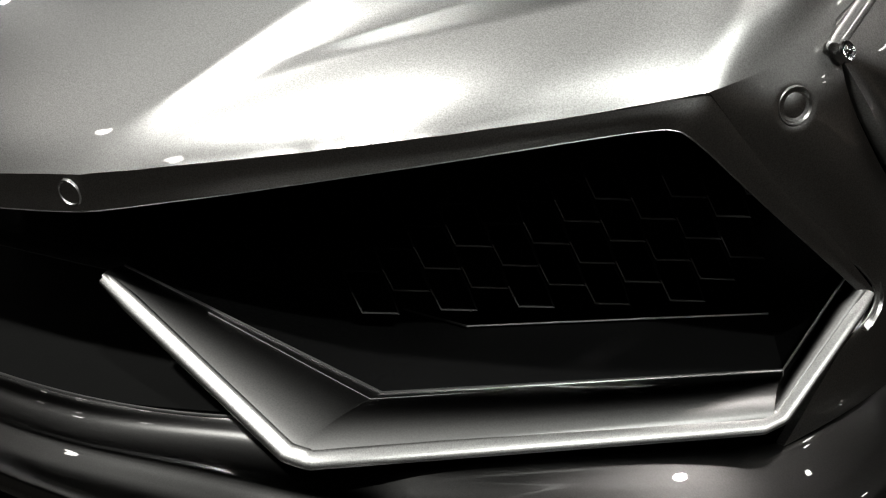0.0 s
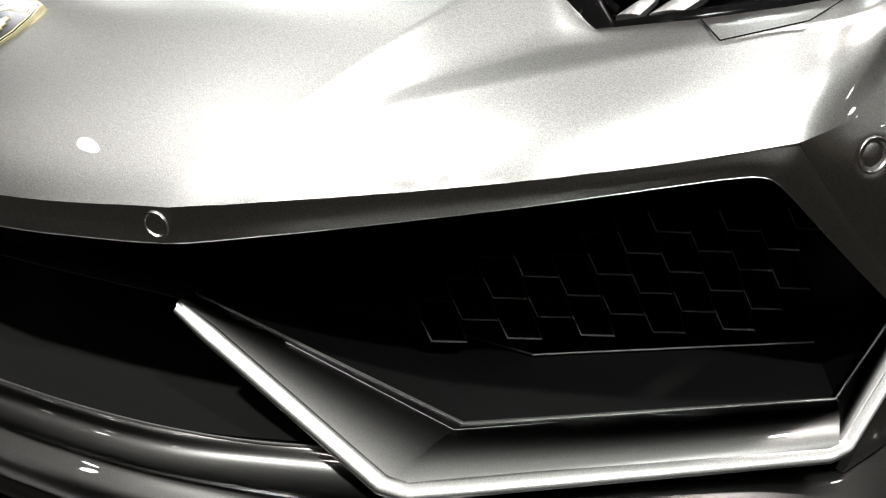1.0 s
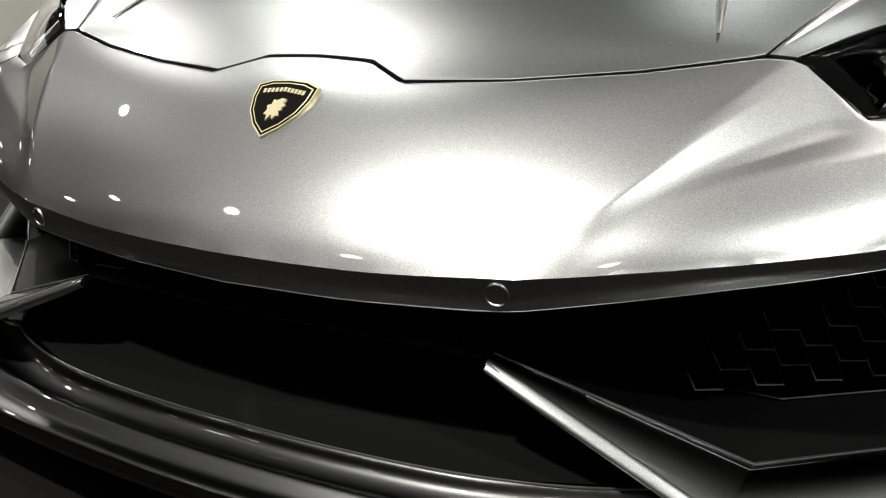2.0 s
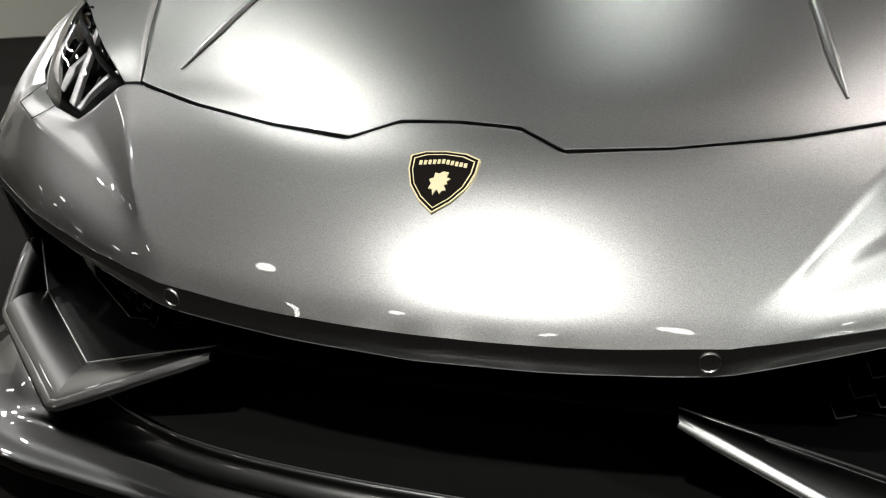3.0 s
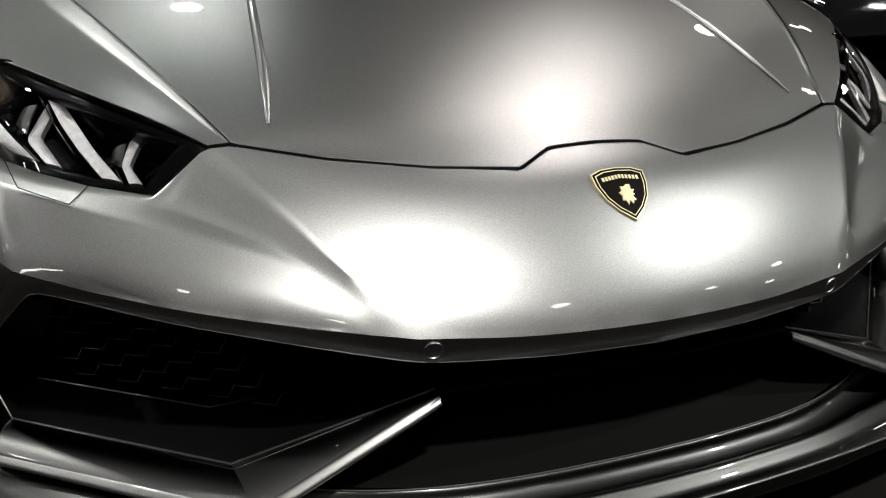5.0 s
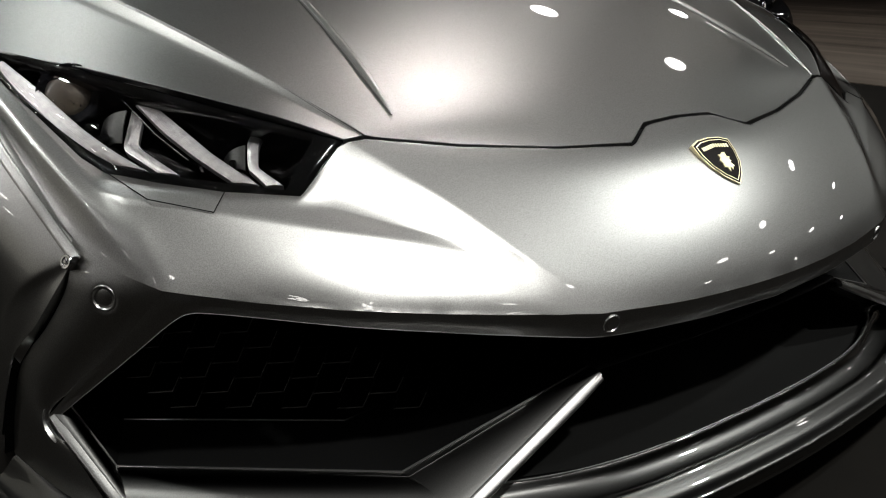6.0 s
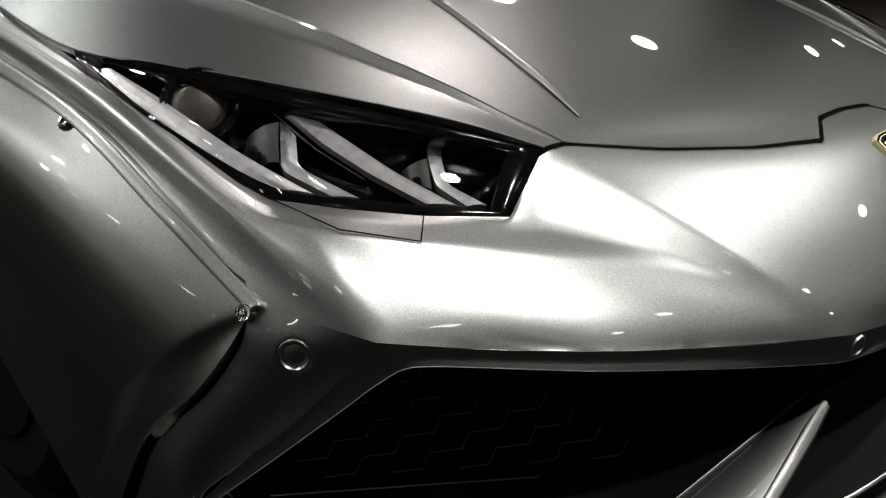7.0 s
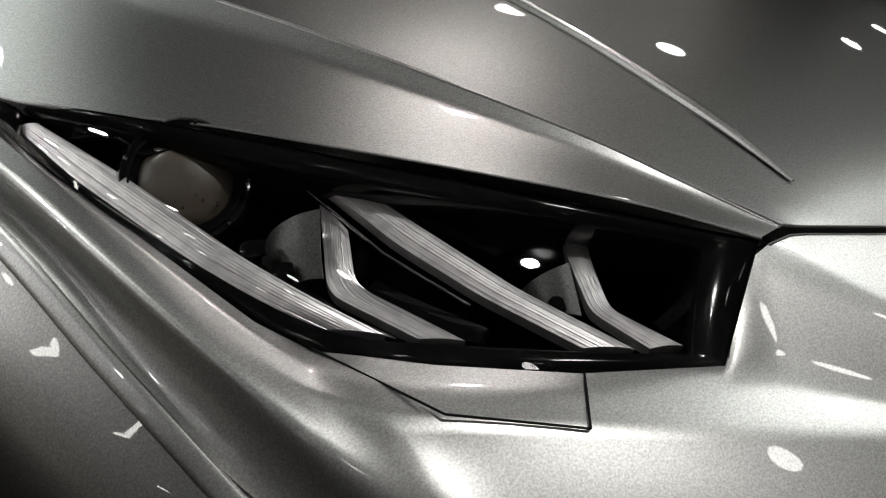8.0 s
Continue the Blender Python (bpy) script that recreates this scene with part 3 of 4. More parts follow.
part("rolled_edge", tube_bm([c[0] + LOW for c in cols], 0.0013, 8), PAINT, hood)
for j in (0, -1):
    part("rolled_edge", tube_bm([p + LOW for p in cols[j]], 0.0014, 8), PAINT, hood)


def bonnet(x, y):
    """Height of the bonnet skin."""
    best = min((p for r in TOPSKIN for p in r), key=lambda p: (p.x - x) ** 2 + (p.y - y) ** 2)
    return best.z + RIDE


for s in (1, -1):
    path = [B(x * s, y, bonnet(x, y) + 0.0015) for x, y in ((0.443, 0.372), (0.430, 0.45), (0.410, 0.607), (0.380, 0.835), (0.352, 1.04))]
    path = spline(path, 30)
    part("bonnet_rib", tube_bm(path, [0.0010 + 0.0034 * min(1, i / 8) for i in range(30)], 10, 1.6), PAINT, hood)
# dark seal under the panel gaps
cols = [[B(x, run(HOOD_Y, abs(x)) + d, bonnet(x, run(HOOD_Y, abs(x)) + d) - 0.014) for d in (-0.012, 0.012)] for x in (i * 0.01 for i in range(-50, 51))]
part("gap_seal", sheet_bm(cols, 0.004, Vector((0, 0, 1))), RUBBER, car, "black rubber seal in the bonnet gap")
for s in (1, -1):
    g = [[B(x * s + d, y, z - 0.016) for d in (-0.02, 0.02)] for x, y, z in ((0.497, 0.35, 0.702), (0.567, 0.5, 0.774), (0.651, 0.7, 0.846), (0.727, 0.9, 0.903), (0.77, 1.03, 0.94))]
    part("gap_seal", sheet_bm(g, 0.004, Vector((0, 0, 1))), RUBBER, car)

# ---- intakes ----
INNER = [(0, 0.135, 0.410), (0.15, 0.140, 0.409), (0.285, 0.155, 0.404), (0.544, 0.211, 0.315), (0.812, 0.455, 0.302), (0.848, 0.500, 0.384)]
BAR = [(0.287, 0.132, 0.398), (0.533, 0.117, 0.293), (0.829, 0.369, 0.292), (0.868, 0.492, 0.375)]


for s in (1, -1):
    # winglet: bright rounded front edge and the dished face behind it
    bar = [side(b3(p), s) for p in BAR]
    rim = thick_line([bar[0], bar[0].lerp(bar[1], 0.96), bar[1].lerp(bar[2], 0.03), bar[1].lerp(bar[2], 0.97), bar[2].lerp(bar[3], 0.06), bar[3]], 6)
    wing = part("winglet", flat_bar_bm(rim, 0.0088, 0.0062, Vector((0.115 * s, -0.635, 0.765))), PAINT, car, "satin silver angular winglet in the air intake")
    inner = [side(b3(p), s) for p in INNER[2:]]
    for k in range(3):
        a0, a1, c0, c1 = bar[k], bar[k + 1], inner[k], inner[k + 1]
        h0, h1 = ((0.003, 0.007), (0.007, 0.015), (0.012, 0.004))[k]
        # the face swells from the bar and flattens towards the duct
        rows = []
        for n in range(9):
            w = n / 8
            a, c, h = a0.lerp(a1, w), c0.lerp(c1, w), h0 + (h1 - h0) * w ** 1.6
            a = a + Vector((0, -0.0035, 0.0042))
            rows.append([a.lerp(c, v) + Vector((0, -0.2, 1)) * h * math.sin(math.pi * v ** 0.78) for v in (0, 0.05, 0.11, 0.18, 0.27, 0.38, 0.5, 0.64, 0.8, 1)])
        g = tensor(rows, 17, 37, su=False)
        part("winglet_face", sheet_bm(g, 0.005, Vector((0, -0.4, 1))), SHADED_WING_PAINT, wing, "satin silver face of the winglet, darkened as in shade", True, 60)
    edge = thick_line(inner, 8)
    part("winglet_edge", tube_bm(edge, 0.0016, 8), EDGE_METAL, wing)
    part("winglet_edge", tube_bm(thick_line([i.lerp(b, 0.13) + Vector((0, -0.001, 0.0025)) for i, b in zip(inner[:3], bar[:3])], 8)[3:], 0.0007, 6), PAINT, wing)
    # duct floor behind the winglet, rising to the grille
    low = [(0.285, 0.155, 0.404), (0.544, 0.211, 0.315), (0.812, 0.455, 0.302), (0.848, 0.500, 0.384)]
    back = [(0.300, 0.395, 0.306), (0.552, 0.333, 0.332), (0.777, 0.526, 0.323), (0.850, 0.570, 0.39)]
    g = tensor([[side(b3(a), s) + Vector((0, 0.002, -0.002)), side(b3(b), s)] for a, b in zip(low, back)], 25, 4, su=False)
    part("duct_floor", sheet_bm(g, 0.004, Vector((0, 0, 1))), BLACK, car)
    # grille frame line and the honeycomb behind it
    frame_line = [side(b3(p), s) for p in ((0.335, 0.386, 0.312), (0.552, 0.331, 0.335), (0.777, 0.524, 0.326))]
    part("grille_frame", tube_bm(thick_line(frame_line, 6), 0.0012, 8), EDGE_METAL, car)

# central blade and intake box
path = [b3((x, y, z)) for x, y, z in ((-0.285, 0.155, 0.404), (-0.15, 0.140, 0.409), (0, 0.135, 0.410), (0.15, 0.140, 0.409), (0.285, 0.155, 0.404))]
part("intake_blade", tube_bm(spline(path, 25), 0.005, 8, 3.0), BLACK, car, "black blade across the centre intake")


def lip_a(x):
    x = abs(x)
    return 0.076 + 0.16 * x * x + 1.07 * x ** 4


# splitter: outer edge, inner edge, height of the raised lip and of the edge
SPLIT = [((0, -0.002), (0, 0.076), 1, 0.254), ((0.15, 0.003), (0.15, 0.080), 1, 0.254), ((0.30, 0.014), (0.30, 0.099), 1, 0.254), ((0.45, 0.032), (0.45, 0.152), 1, 0.254), ((0.56, 0.050), (0.53, 0.180), 0.7, 0.253),
         ((0.69, 0.095), (0.60, 0.190), 0, 0.251), ((0.78, 0.155), (0.69, 0.262), 0, 0.249), ((0.85, 0.240), (0.775, 0.335), 0, 0.245), ((0.895, 0.350), (0.829, 0.392), 0, 0.238), ((0.918, 0.480), (0.862, 0.492), 0, 0.228), ((0.935, 0.68), (0.894, 0.640), 0, 0.215)]
grid = []
for (bx, by), (ax, ay), lip, top in [((-o[0], o[1]), (-i[0], i[1]), l, t) for o, i, l, t in SPLIT[:0:-1]] + SPLIT:
    prof = [(0.10, -0.030), (0.005, -0.016), (0, -0.006), (0.05, 0.0005), (0.25, 0.003), (0.38, 0.009), (0.50, 0.0155)]
    pts = [(w, top + h) for w, h in prof] + [(w, 0.258 + (h - 0.258) * lip) for w, h in ((0.62, 0.2692), (0.78, 0.2732), (0.90, 0.2795), (0.97, 0.2895), (1.04, 0.291), (1.12, 0.284))]
    if not lip:
        inner = 0.279 if ay < 0.3 else 0.274 if ay < 0.36 else 0.262 if ay < 0.45 else 0.258
        pts = [(w, top + h) for w, h in prof[:4]] + [(0.25, top + 0.002), (0.4, top + (inner - top) * 0.12), (0.55, top + (inner - top) * 0.28), (0.7, top + (inner - top) * 0.52), (0.8, top + (inner - top) * 0.72), (0.9, top + (inner - top) * 0.90), (1.0, inner), (1.06, inner), (1.1, inner - 0.006)]
    grid.append([B(bx + (ax - bx) * w, by + (ay - by) * w, z) for w, z in pts])
part("splitter", sheet_bm(tensor(grid, 160, 50), 0.005, Vector((0, -1, 1))), SHADED_PAINT, car, "satin silver front splitter lip, darkened as in shade")
lip_line = [B(x, lip_a(x) + 0.001, 0.2912) for x in (i * 0.02 for i in range(-24, 25))]
part("splitter_edge", tube_bm(lip_line, 0.0016, 8), EDGE_METAL, car)
for s in (1, -1):
    joint = [side(B(*p), s) for p in ((0.720, 0.245, 0.2565), (0.755, 0.275, 0.2585), (0.792, 0.283, 0.2555), (0.808, 0.262, 0.254), (0.822, 0.215, 0.250))]
    part("splitter_joint", tube_bm(thick_line(joint, 5), 0.0010, 6), RUBBER, car)
# intake floor behind the lip
grid = [[B(x, lip_a(x) + 0.008, 0.284), B(x, lip_a(x) + 0.07, 0.292), B(x, lip_a(x) + 0.17, 0.315), B(x, lip_a(x) + 0.30, 0.37)] for x in (i * 0.04 for i in range(-13, 14))]
part("intake_ramp", sheet_bm(tensor(grid, 54, 16), 0.005, Vector((0, -1, 1))), RAMP_PLASTIC, car, "smooth dark grey floor of the centre intake")
# dark lining of the intakes
part("intake_back", block_bm(B(-0.84, 0.62, 0.20), B(0.84, 0.64, 0.62)), BLACK, car, "black lining deep in the air intakes", smooth=False)
part("intake_floor", block_bm(B(-0.84, 0.16, 0.205), B(0.84, 0.62, 0.215)), BLACK, car, smooth=False)
part("intake_roof", block_bm(B(-0.70, 0.36, 0.52), B(0.70, 0.62, 0.53)), BLACK, car, smooth=False)

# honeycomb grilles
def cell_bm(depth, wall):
    """One leaning cell of the grille, open through; its lower and left front faces get the lighter plastic, painted as
    lit.
    """
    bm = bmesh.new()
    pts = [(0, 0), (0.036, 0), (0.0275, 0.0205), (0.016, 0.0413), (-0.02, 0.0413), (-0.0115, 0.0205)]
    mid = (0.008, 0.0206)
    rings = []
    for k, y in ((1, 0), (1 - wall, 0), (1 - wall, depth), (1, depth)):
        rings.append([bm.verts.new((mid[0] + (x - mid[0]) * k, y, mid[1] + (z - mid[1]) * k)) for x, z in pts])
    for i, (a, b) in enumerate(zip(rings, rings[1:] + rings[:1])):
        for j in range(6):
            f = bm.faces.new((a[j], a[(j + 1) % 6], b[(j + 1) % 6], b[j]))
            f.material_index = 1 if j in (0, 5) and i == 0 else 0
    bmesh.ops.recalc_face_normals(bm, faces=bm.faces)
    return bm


for s in (1, -1):
    origin = side(B(0.552, 0.345, 0.338), s)
    right = (side(B(0.777, 0.538, 0.329), s) - origin).normalized()
    up = Vector((0, 0.25, 1)).normalized()
    deep = up.cross(right).normalized()
    if deep.y < 0:
        deep = -deep
    m = Matrix((right, deep, up)).transposed().to_4x4()
    m.translation = origin
    grille = new("honeycomb_grille")
    grille.parent = car
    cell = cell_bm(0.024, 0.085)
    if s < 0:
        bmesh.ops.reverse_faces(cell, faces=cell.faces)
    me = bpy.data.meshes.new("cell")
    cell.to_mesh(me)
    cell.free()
    me.materials.append(CELL_SHADED)
    me.materials.append(CELL_LIT)
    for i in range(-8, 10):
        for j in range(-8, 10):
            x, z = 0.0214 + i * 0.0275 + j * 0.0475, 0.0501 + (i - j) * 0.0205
            # Upper inner cells are left out, where shade would hide them.
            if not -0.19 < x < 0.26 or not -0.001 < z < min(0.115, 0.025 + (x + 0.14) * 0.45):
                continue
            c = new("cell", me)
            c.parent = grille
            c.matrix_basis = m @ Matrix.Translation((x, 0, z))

# ---- headlamps ----
def lens_grid(nu, nv):
    return tensor([[b3(H0), B(0.5637, 0.3436, 0.6743), b3(H1)],
                   [B(0.6297, 0.4351, 0.7343), B(0.6519, 0.4107, 0.7017), B(0.6726, 0.3815, 0.6534)],
                   [B(0.6852, 0.4965, 0.7528), B(0.7109, 0.4658, 0.7155), B(0.7321, 0.4319, 0.6621)],
                   [B(0.7349, 0.5488, 0.7689), B(0.7579, 0.5111, 0.7309), b3(H2)],
                   [B(0.7909, 0.6245, 0.7875), B(0.8103, 0.6099, 0.7622), B(0.8242, 0.6019, 0.7361)],
                   [b3(H3), B(0.8486, 0.7163, 0.7964), B(0.8483, 0.7131, 0.7892)]], nu, nv)


def inset(grid, u, v, depth, s):
    """A point of the lens grid at u, v, that far under it."""
    nu, nv = len(grid), len(grid[0])
    i, j = u * (nu - 1), v * (nv - 1)
    a, b = min(int(i), nu - 2), min(int(j), nv - 2)
    p = grid[a][b].lerp(grid[a + 1][b], i - a).lerp(grid[a][b + 1].lerp(grid[a + 1][b + 1], i - a), j - b)
    return side(p - Vector((0.313, -0.419, 0.853)) * depth, s)


LG = fair(lens_grid(33, 15), 10)
BARS = [([(0.8356, 0.6954, 0.7805), (0.8253, 0.6386, 0.7522), (0.8011, 0.5566, 0.7123), (0.7810, 0.5139, 0.6907), (0.7616, 0.4921, 0.6757)],
         [(0.8261, 0.6855, 0.7835), (0.8068, 0.6259, 0.7573), (0.7782, 0.5375, 0.7121), (0.7609, 0.5053, 0.6936), (0.7352, 0.4680, 0.6706)]),
        ([(0.7140, 0.5493, 0.7296), (0.7426, 0.5092, 0.6932), (0.7432, 0.5025, 0.6878), (0.7223, 0.4543, 0.6676)],
         [(0.7112, 0.5264, 0.7161), (0.7275, 0.5019, 0.6936), (0.7235, 0.4967, 0.6872), (0.7035, 0.4366, 0.6656)]),
        ([(0.7200, 0.5592, 0.7534), (0.7000, 0.4960, 0.7111), (0.6807, 0.4458, 0.6841), (0.6567, 0.3903, 0.6589)],
         [(0.7048, 0.5461, 0.7506), (0.6842, 0.4945, 0.7199), (0.6620, 0.4345, 0.6864), (0.6340, 0.3721, 0.6565)]),
        ([(0.5773, 0.4721, 0.7198), (0.6175, 0.4310, 0.6938), (0.6313, 0.4037, 0.6703), (0.6257, 0.3663, 0.6553)],
         [(0.5652, 0.4647, 0.7183), (0.6069, 0.4217, 0.6919), (0.6217, 0.3966, 0.6711), (0.6098, 0.3549, 0.6554)])]
LIPS = [[(0.8067, 0.5711, 0.7152), (0.7807, 0.5147, 0.6872), (0.7646, 0.4956, 0.6744)], [(0.7489, 0.5042, 0.6827), (0.7301, 0.4651, 0.6673)], [(0.6381, 0.4049, 0.6649), (0.6321, 0.3720, 0.6545)],
        [(0.7273, 0.5627, 0.7494), (0.7058, 0.5008, 0.7051), (0.6866, 0.4486, 0.6789)]]
PLATES = [[[(0.7274, 0.5310, 0.7323), (0.7393, 0.5401, 0.7291), (0.7481, 0.5516, 0.7202), (0.7501, 0.5624, 0.7075)],
           [(0.7369, 0.5204, 0.7157), (0.7466, 0.5291, 0.7140), (0.7554, 0.5403, 0.7069), (0.7577, 0.5516, 0.6951)],
           [(0.7449, 0.5093, 0.6977), (0.7509, 0.5163, 0.6969), (0.7562, 0.5239, 0.6926), (0.7588, 0.5330, 0.6855)]],
          [[(0.6218, 0.4271, 0.6936), (0.6304, 0.4329, 0.6906), (0.6376, 0.4419, 0.6837), (0.6400, 0.4520, 0.6739)],
           [(0.6266, 0.4186, 0.6806), (0.6337, 0.4246, 0.6797), (0.6401, 0.4328, 0.6754), (0.6426, 0.4423, 0.6673)],
           [(0.6318, 0.4097, 0.6666), (0.6372, 0.4162, 0.6678), (0.6426, 0.4235, 0.6661), (0.6450, 0.4329, 0.6595)]]]
SHROUD = [(0.8167, 0.6611, 0.7749), (0.7977, 0.6407, 0.7767), (0.7932, 0.6154, 0.7656), (0.7578, 0.5934, 0.7696)]
LEDGES = [[(0.7730, 0.5485, 0.7129), (0.7617, 0.5387, 0.7142)], [(0.7652, 0.5295, 0.7004), (0.7554, 0.5221, 0.7023)], [(0.6466, 0.4214, 0.6730), (0.6397, 0.4167, 0.6739)]]
STEPS = [([(0.7678, 0.5613, 0.7030), (0.7571, 0.5309, 0.6913), (0.7453, 0.5032, 0.6775)], 0.005), ([(0.7137, 0.5032, 0.6833), (0.7028, 0.4694, 0.6733), (0.6899, 0.4344, 0.6633)], 0.006),
         ([(0.6899, 0.5240, 0.7261), (0.6640, 0.4950, 0.7141), (0.6443, 0.4625, 0.6978)], 0.005), ([(0.7885, 0.6384, 0.7626), (0.7716, 0.6115, 0.7674), (0.7492, 0.5921, 0.7629), (0.7342, 0.5749, 0.7535)], 0.0035),
         ([(0.6414, 0.4942, 0.7303), (0.6135, 0.4623, 0.7224), (0.5796, 0.4263, 0.7112), (0.5644, 0.3999, 0.7004)], 0.0035), ([(0.6021, 0.3762, 0.6578), (0.5859, 0.3686, 0.6704), (0.5682, 0.3646, 0.6823)], 0.004)]


def even(pts, n):
    """n points at even distances along straight runs, their bends rounded."""
    pts = [Vector(p) for p in pts]
    lens = [0.0]
    for p, q in zip(pts, pts[1:]):
        lens.append(lens[-1] + (q - p).length)
    out = []
    for k in range(n):
        d = lens[-1] * k / (n - 1)
        i = 0
        while i < len(pts) - 2 and lens[i + 1] < d:
            i += 1
        out.append(pts[i].lerp(pts[i + 1], (d - lens[i]) / (lens[i + 1] - lens[i])))
    return out[:1] + [(out[k - 1] + out[k] * 2 + out[k + 1]) / 4 for k in range(1, n - 1)] + out[-1:]


for s in (1, -1):
    bm = bmesh.new()
    loops = []
    ring = [(i / 24, 0) for i in range(24)] + [(1, j / 8) for j in range(8)] + [(1 - i / 24, 1) for i in range(24)] + [(0, 1 - j / 8) for j in range(8)]
    for e, d in ((0, 0.001), (0, 0.003), (0.11, 0.005), (0.12, 0.012), (0.13, 0.075), (0.5, 0.085)):
        loops.append([bm.verts.new(inset(LG, min(max(u, e * 0.45), 1 - e * 0.5), min(max(v, e), 1 - e), d, s) + Vector((-0.045 * s, 0.045, -0.01)) * max(0, d - 0.012) / 0.06) for u, v in ring])
    for a, b in zip(loops, loops[1:]):
        for j in range(len(ring)):
            bm.faces.new((a[j], a[(j + 1) % len(ring)], b[(j + 1) % len(ring)], b[j]))
    bmesh.ops.remove_doubles(bm, verts=bm.verts, dist=2e-5)
    bmesh.ops.recalc_face_normals(bm, faces=bm.faces)
    lamp = part("headlight", bm, LAMP_BLACK, car, "slim headlight with clear cover and unlit light bars")
    bm = bmesh.new()
    loops = [[bm.verts.new(inset(LG, min(max(u, e * 0.45), 1 - e * 0.5), min(max(v, e), 1 - e), d, s)) for u, v in ring] for e, d in ((0.0, 0.0034), (0.012, 0.0016), (0.04, 0.0011), (0.075, 0.0016), (0.10, 0.0036), (0.112, 0.008))]
    for a, b in zip(loops, loops[1:]):
        for j in range(len(ring)):
            bm.faces.new((a[j], a[(j + 1) % len(ring)], b[(j + 1) % len(ring)], b[j]))
    bmesh.ops.remove_doubles(bm, verts=bm.verts, dist=2e-5)
    bmesh.ops.recalc_face_normals(bm, faces=bm.faces)
    part("lamp_rim", bm, LAMP_BLACK, lamp, "gloss black lamp rim")

    def strip_bm(left, right, flutes=9, height=0.008, n=26):
        """A bent light guide between two edges, its face fluted lengthwise."""
        out = Vector((0.313 * s, -0.419, 0.853))
        k = flutes * 4
        cols = []
        for p, q in zip(even([side(b3(v), s) for v in left], n), even([side(b3(v), s) for v in right], n)):
            row = [p - out * height]
            row += [p.lerp(q, i / k) + out * (0.0016 * math.sin(math.pi * i / k) - ((0.00016, 0.0003, 0.0001, 0.00036, 0.0002)[i // 4 % 5] if i % 4 == 0 and 0 < i < k else 0)) for i in range(k + 1)]
            cols.append(row + [q - out * height])
        bm = bmesh.new()
        v = [[bm.verts.new(p) for p in r] for r in cols]
        for a, b in zip(v, v[1:]):
            for j in range(len(a) - 1):
                bm.faces.new((a[j], a[j + 1], b[j + 1], b[j]))
        for r in (v[0], v[-1]):
            bm.faces.new(r)
        bmesh.ops.recalc_face_normals(bm, faces=bm.faces)
        return bm

    for left, right in BARS:
        part("light_bar", strip_bm(left, right), STRIP, lamp, "fluted metallic light bar", sharp=25)
    for lip in LIPS:
        part("bar_lip", tube_bm(thick_line([side(b3(p), s) for p in lip], 8), 0.0009, 6), CHROME, lamp)
    for rows in PLATES:
        g = tensor([[side(b3(p), s) for p in r] for r in rows], 12, 12)
        part("reflector_plate", sheet_bm(g, 0.003, Vector((0.313 * s, -0.419, 0.853))), PLATE, lamp, "dull grey reflector plate", sharp=30)
    # black cowl over the projector, its lower edge bright
    low = thick_line([side(b3(p), s) for p in SHROUD], 6)
    back = Vector((-0.016 * s, 0.021, 0.008))
    part("projector_cowl", sheet_bm([[p, p + back * 0.4 + Vector((0, 0, 0.002)), p + back] for p in low], 0.003, Vector((0.313 * s, -0.419, 0.853))), LAMP_BLACK, lamp)
    part("cowl_edge", tube_bm(low, 0.0009, 6), GLOSS, lamp)
    for path in LEDGES:
        part("lamp_ledge", flat_bar_bm(thick_line([side(b3(p), s) for p in path], 3), 0.0065, 0.0035, Vector((0.313 * s, -0.419, 0.853))), LAMP_BLACK, lamp)
    for c, r in (((0.7728, 0.6039, 0.7464), 0.031), ((0.6263, 0.4855, 0.7042), 0.024)):
        m = facing(side(b3(c), s), (0.45 * s, -0.75, 0.40))
        part("projector_bezel", turned_bm([(r * 1.32, -0.03), (r * 1.32, 0.004), (r * 1.24, 0.008), (r * 1.10, 0.006), (r * 1.05, -0.005)], m, 28), GLOSS, lamp)
        part("projector_lens", turned_bm([(r, -0.01), (r * 0.98, 0.002), (r * 0.85, 0.007), (r * 0.6, 0.011), (r * 0.3, 0.013), (r * 0.05, 0.0135)], m, 28), PROJECTOR if r > 0.025 else LAMP_BLACK, lamp)
        # Tiny chrome studs, added to make the glints on lens and bezel.
        for k in range(6 if r > 0.025 else 0):
            spot = m @ Vector(((k - 2.5) * 0.006 + 0.002 * (k % 2), -0.011 - 0.003 * (k % 3), 0.0118))
            part("glint_stud", turned_bm([(0.0010, -0.002), (0.0010, 0.0004), (0.0006, 0.0009), (0.0002, 0.0010)], facing(spot, (0.3 * s, -0.5, 0.8)), 8), CHROME, lamp)
        for k in range(7):
            a = math.tau * (k / 7 + 0.07 * (k % 3))
            spot = m @ Vector((math.cos(a) * r * 1.2, math.sin(a) * r * 1.2, 0.008))
            part("glint_stud", turned_bm([(0.0014, -0.002), (0.0014, 0.0004), (0.0009, 0.0011), (0.0003, 0.0013)], facing(spot, (0.3 * s, -0.5, 0.8)), 8), CHROME, lamp)
        part("projector_ring", turned_bm([(r * 1.10, 0.005), (r * 1.10, 0.0085), (r * 1.05, 0.0085), (r * 1.05, 0.005)], m, 28), GLOSS, lamp)
    # ledges and ribs of the black housing between the bars
    for path, r in STEPS:
        part("lamp_step", tube_bm(spline([side(b3(p), s) for p in path], 14), r, 7, 1.5), LAMP_BLACK, lamp)
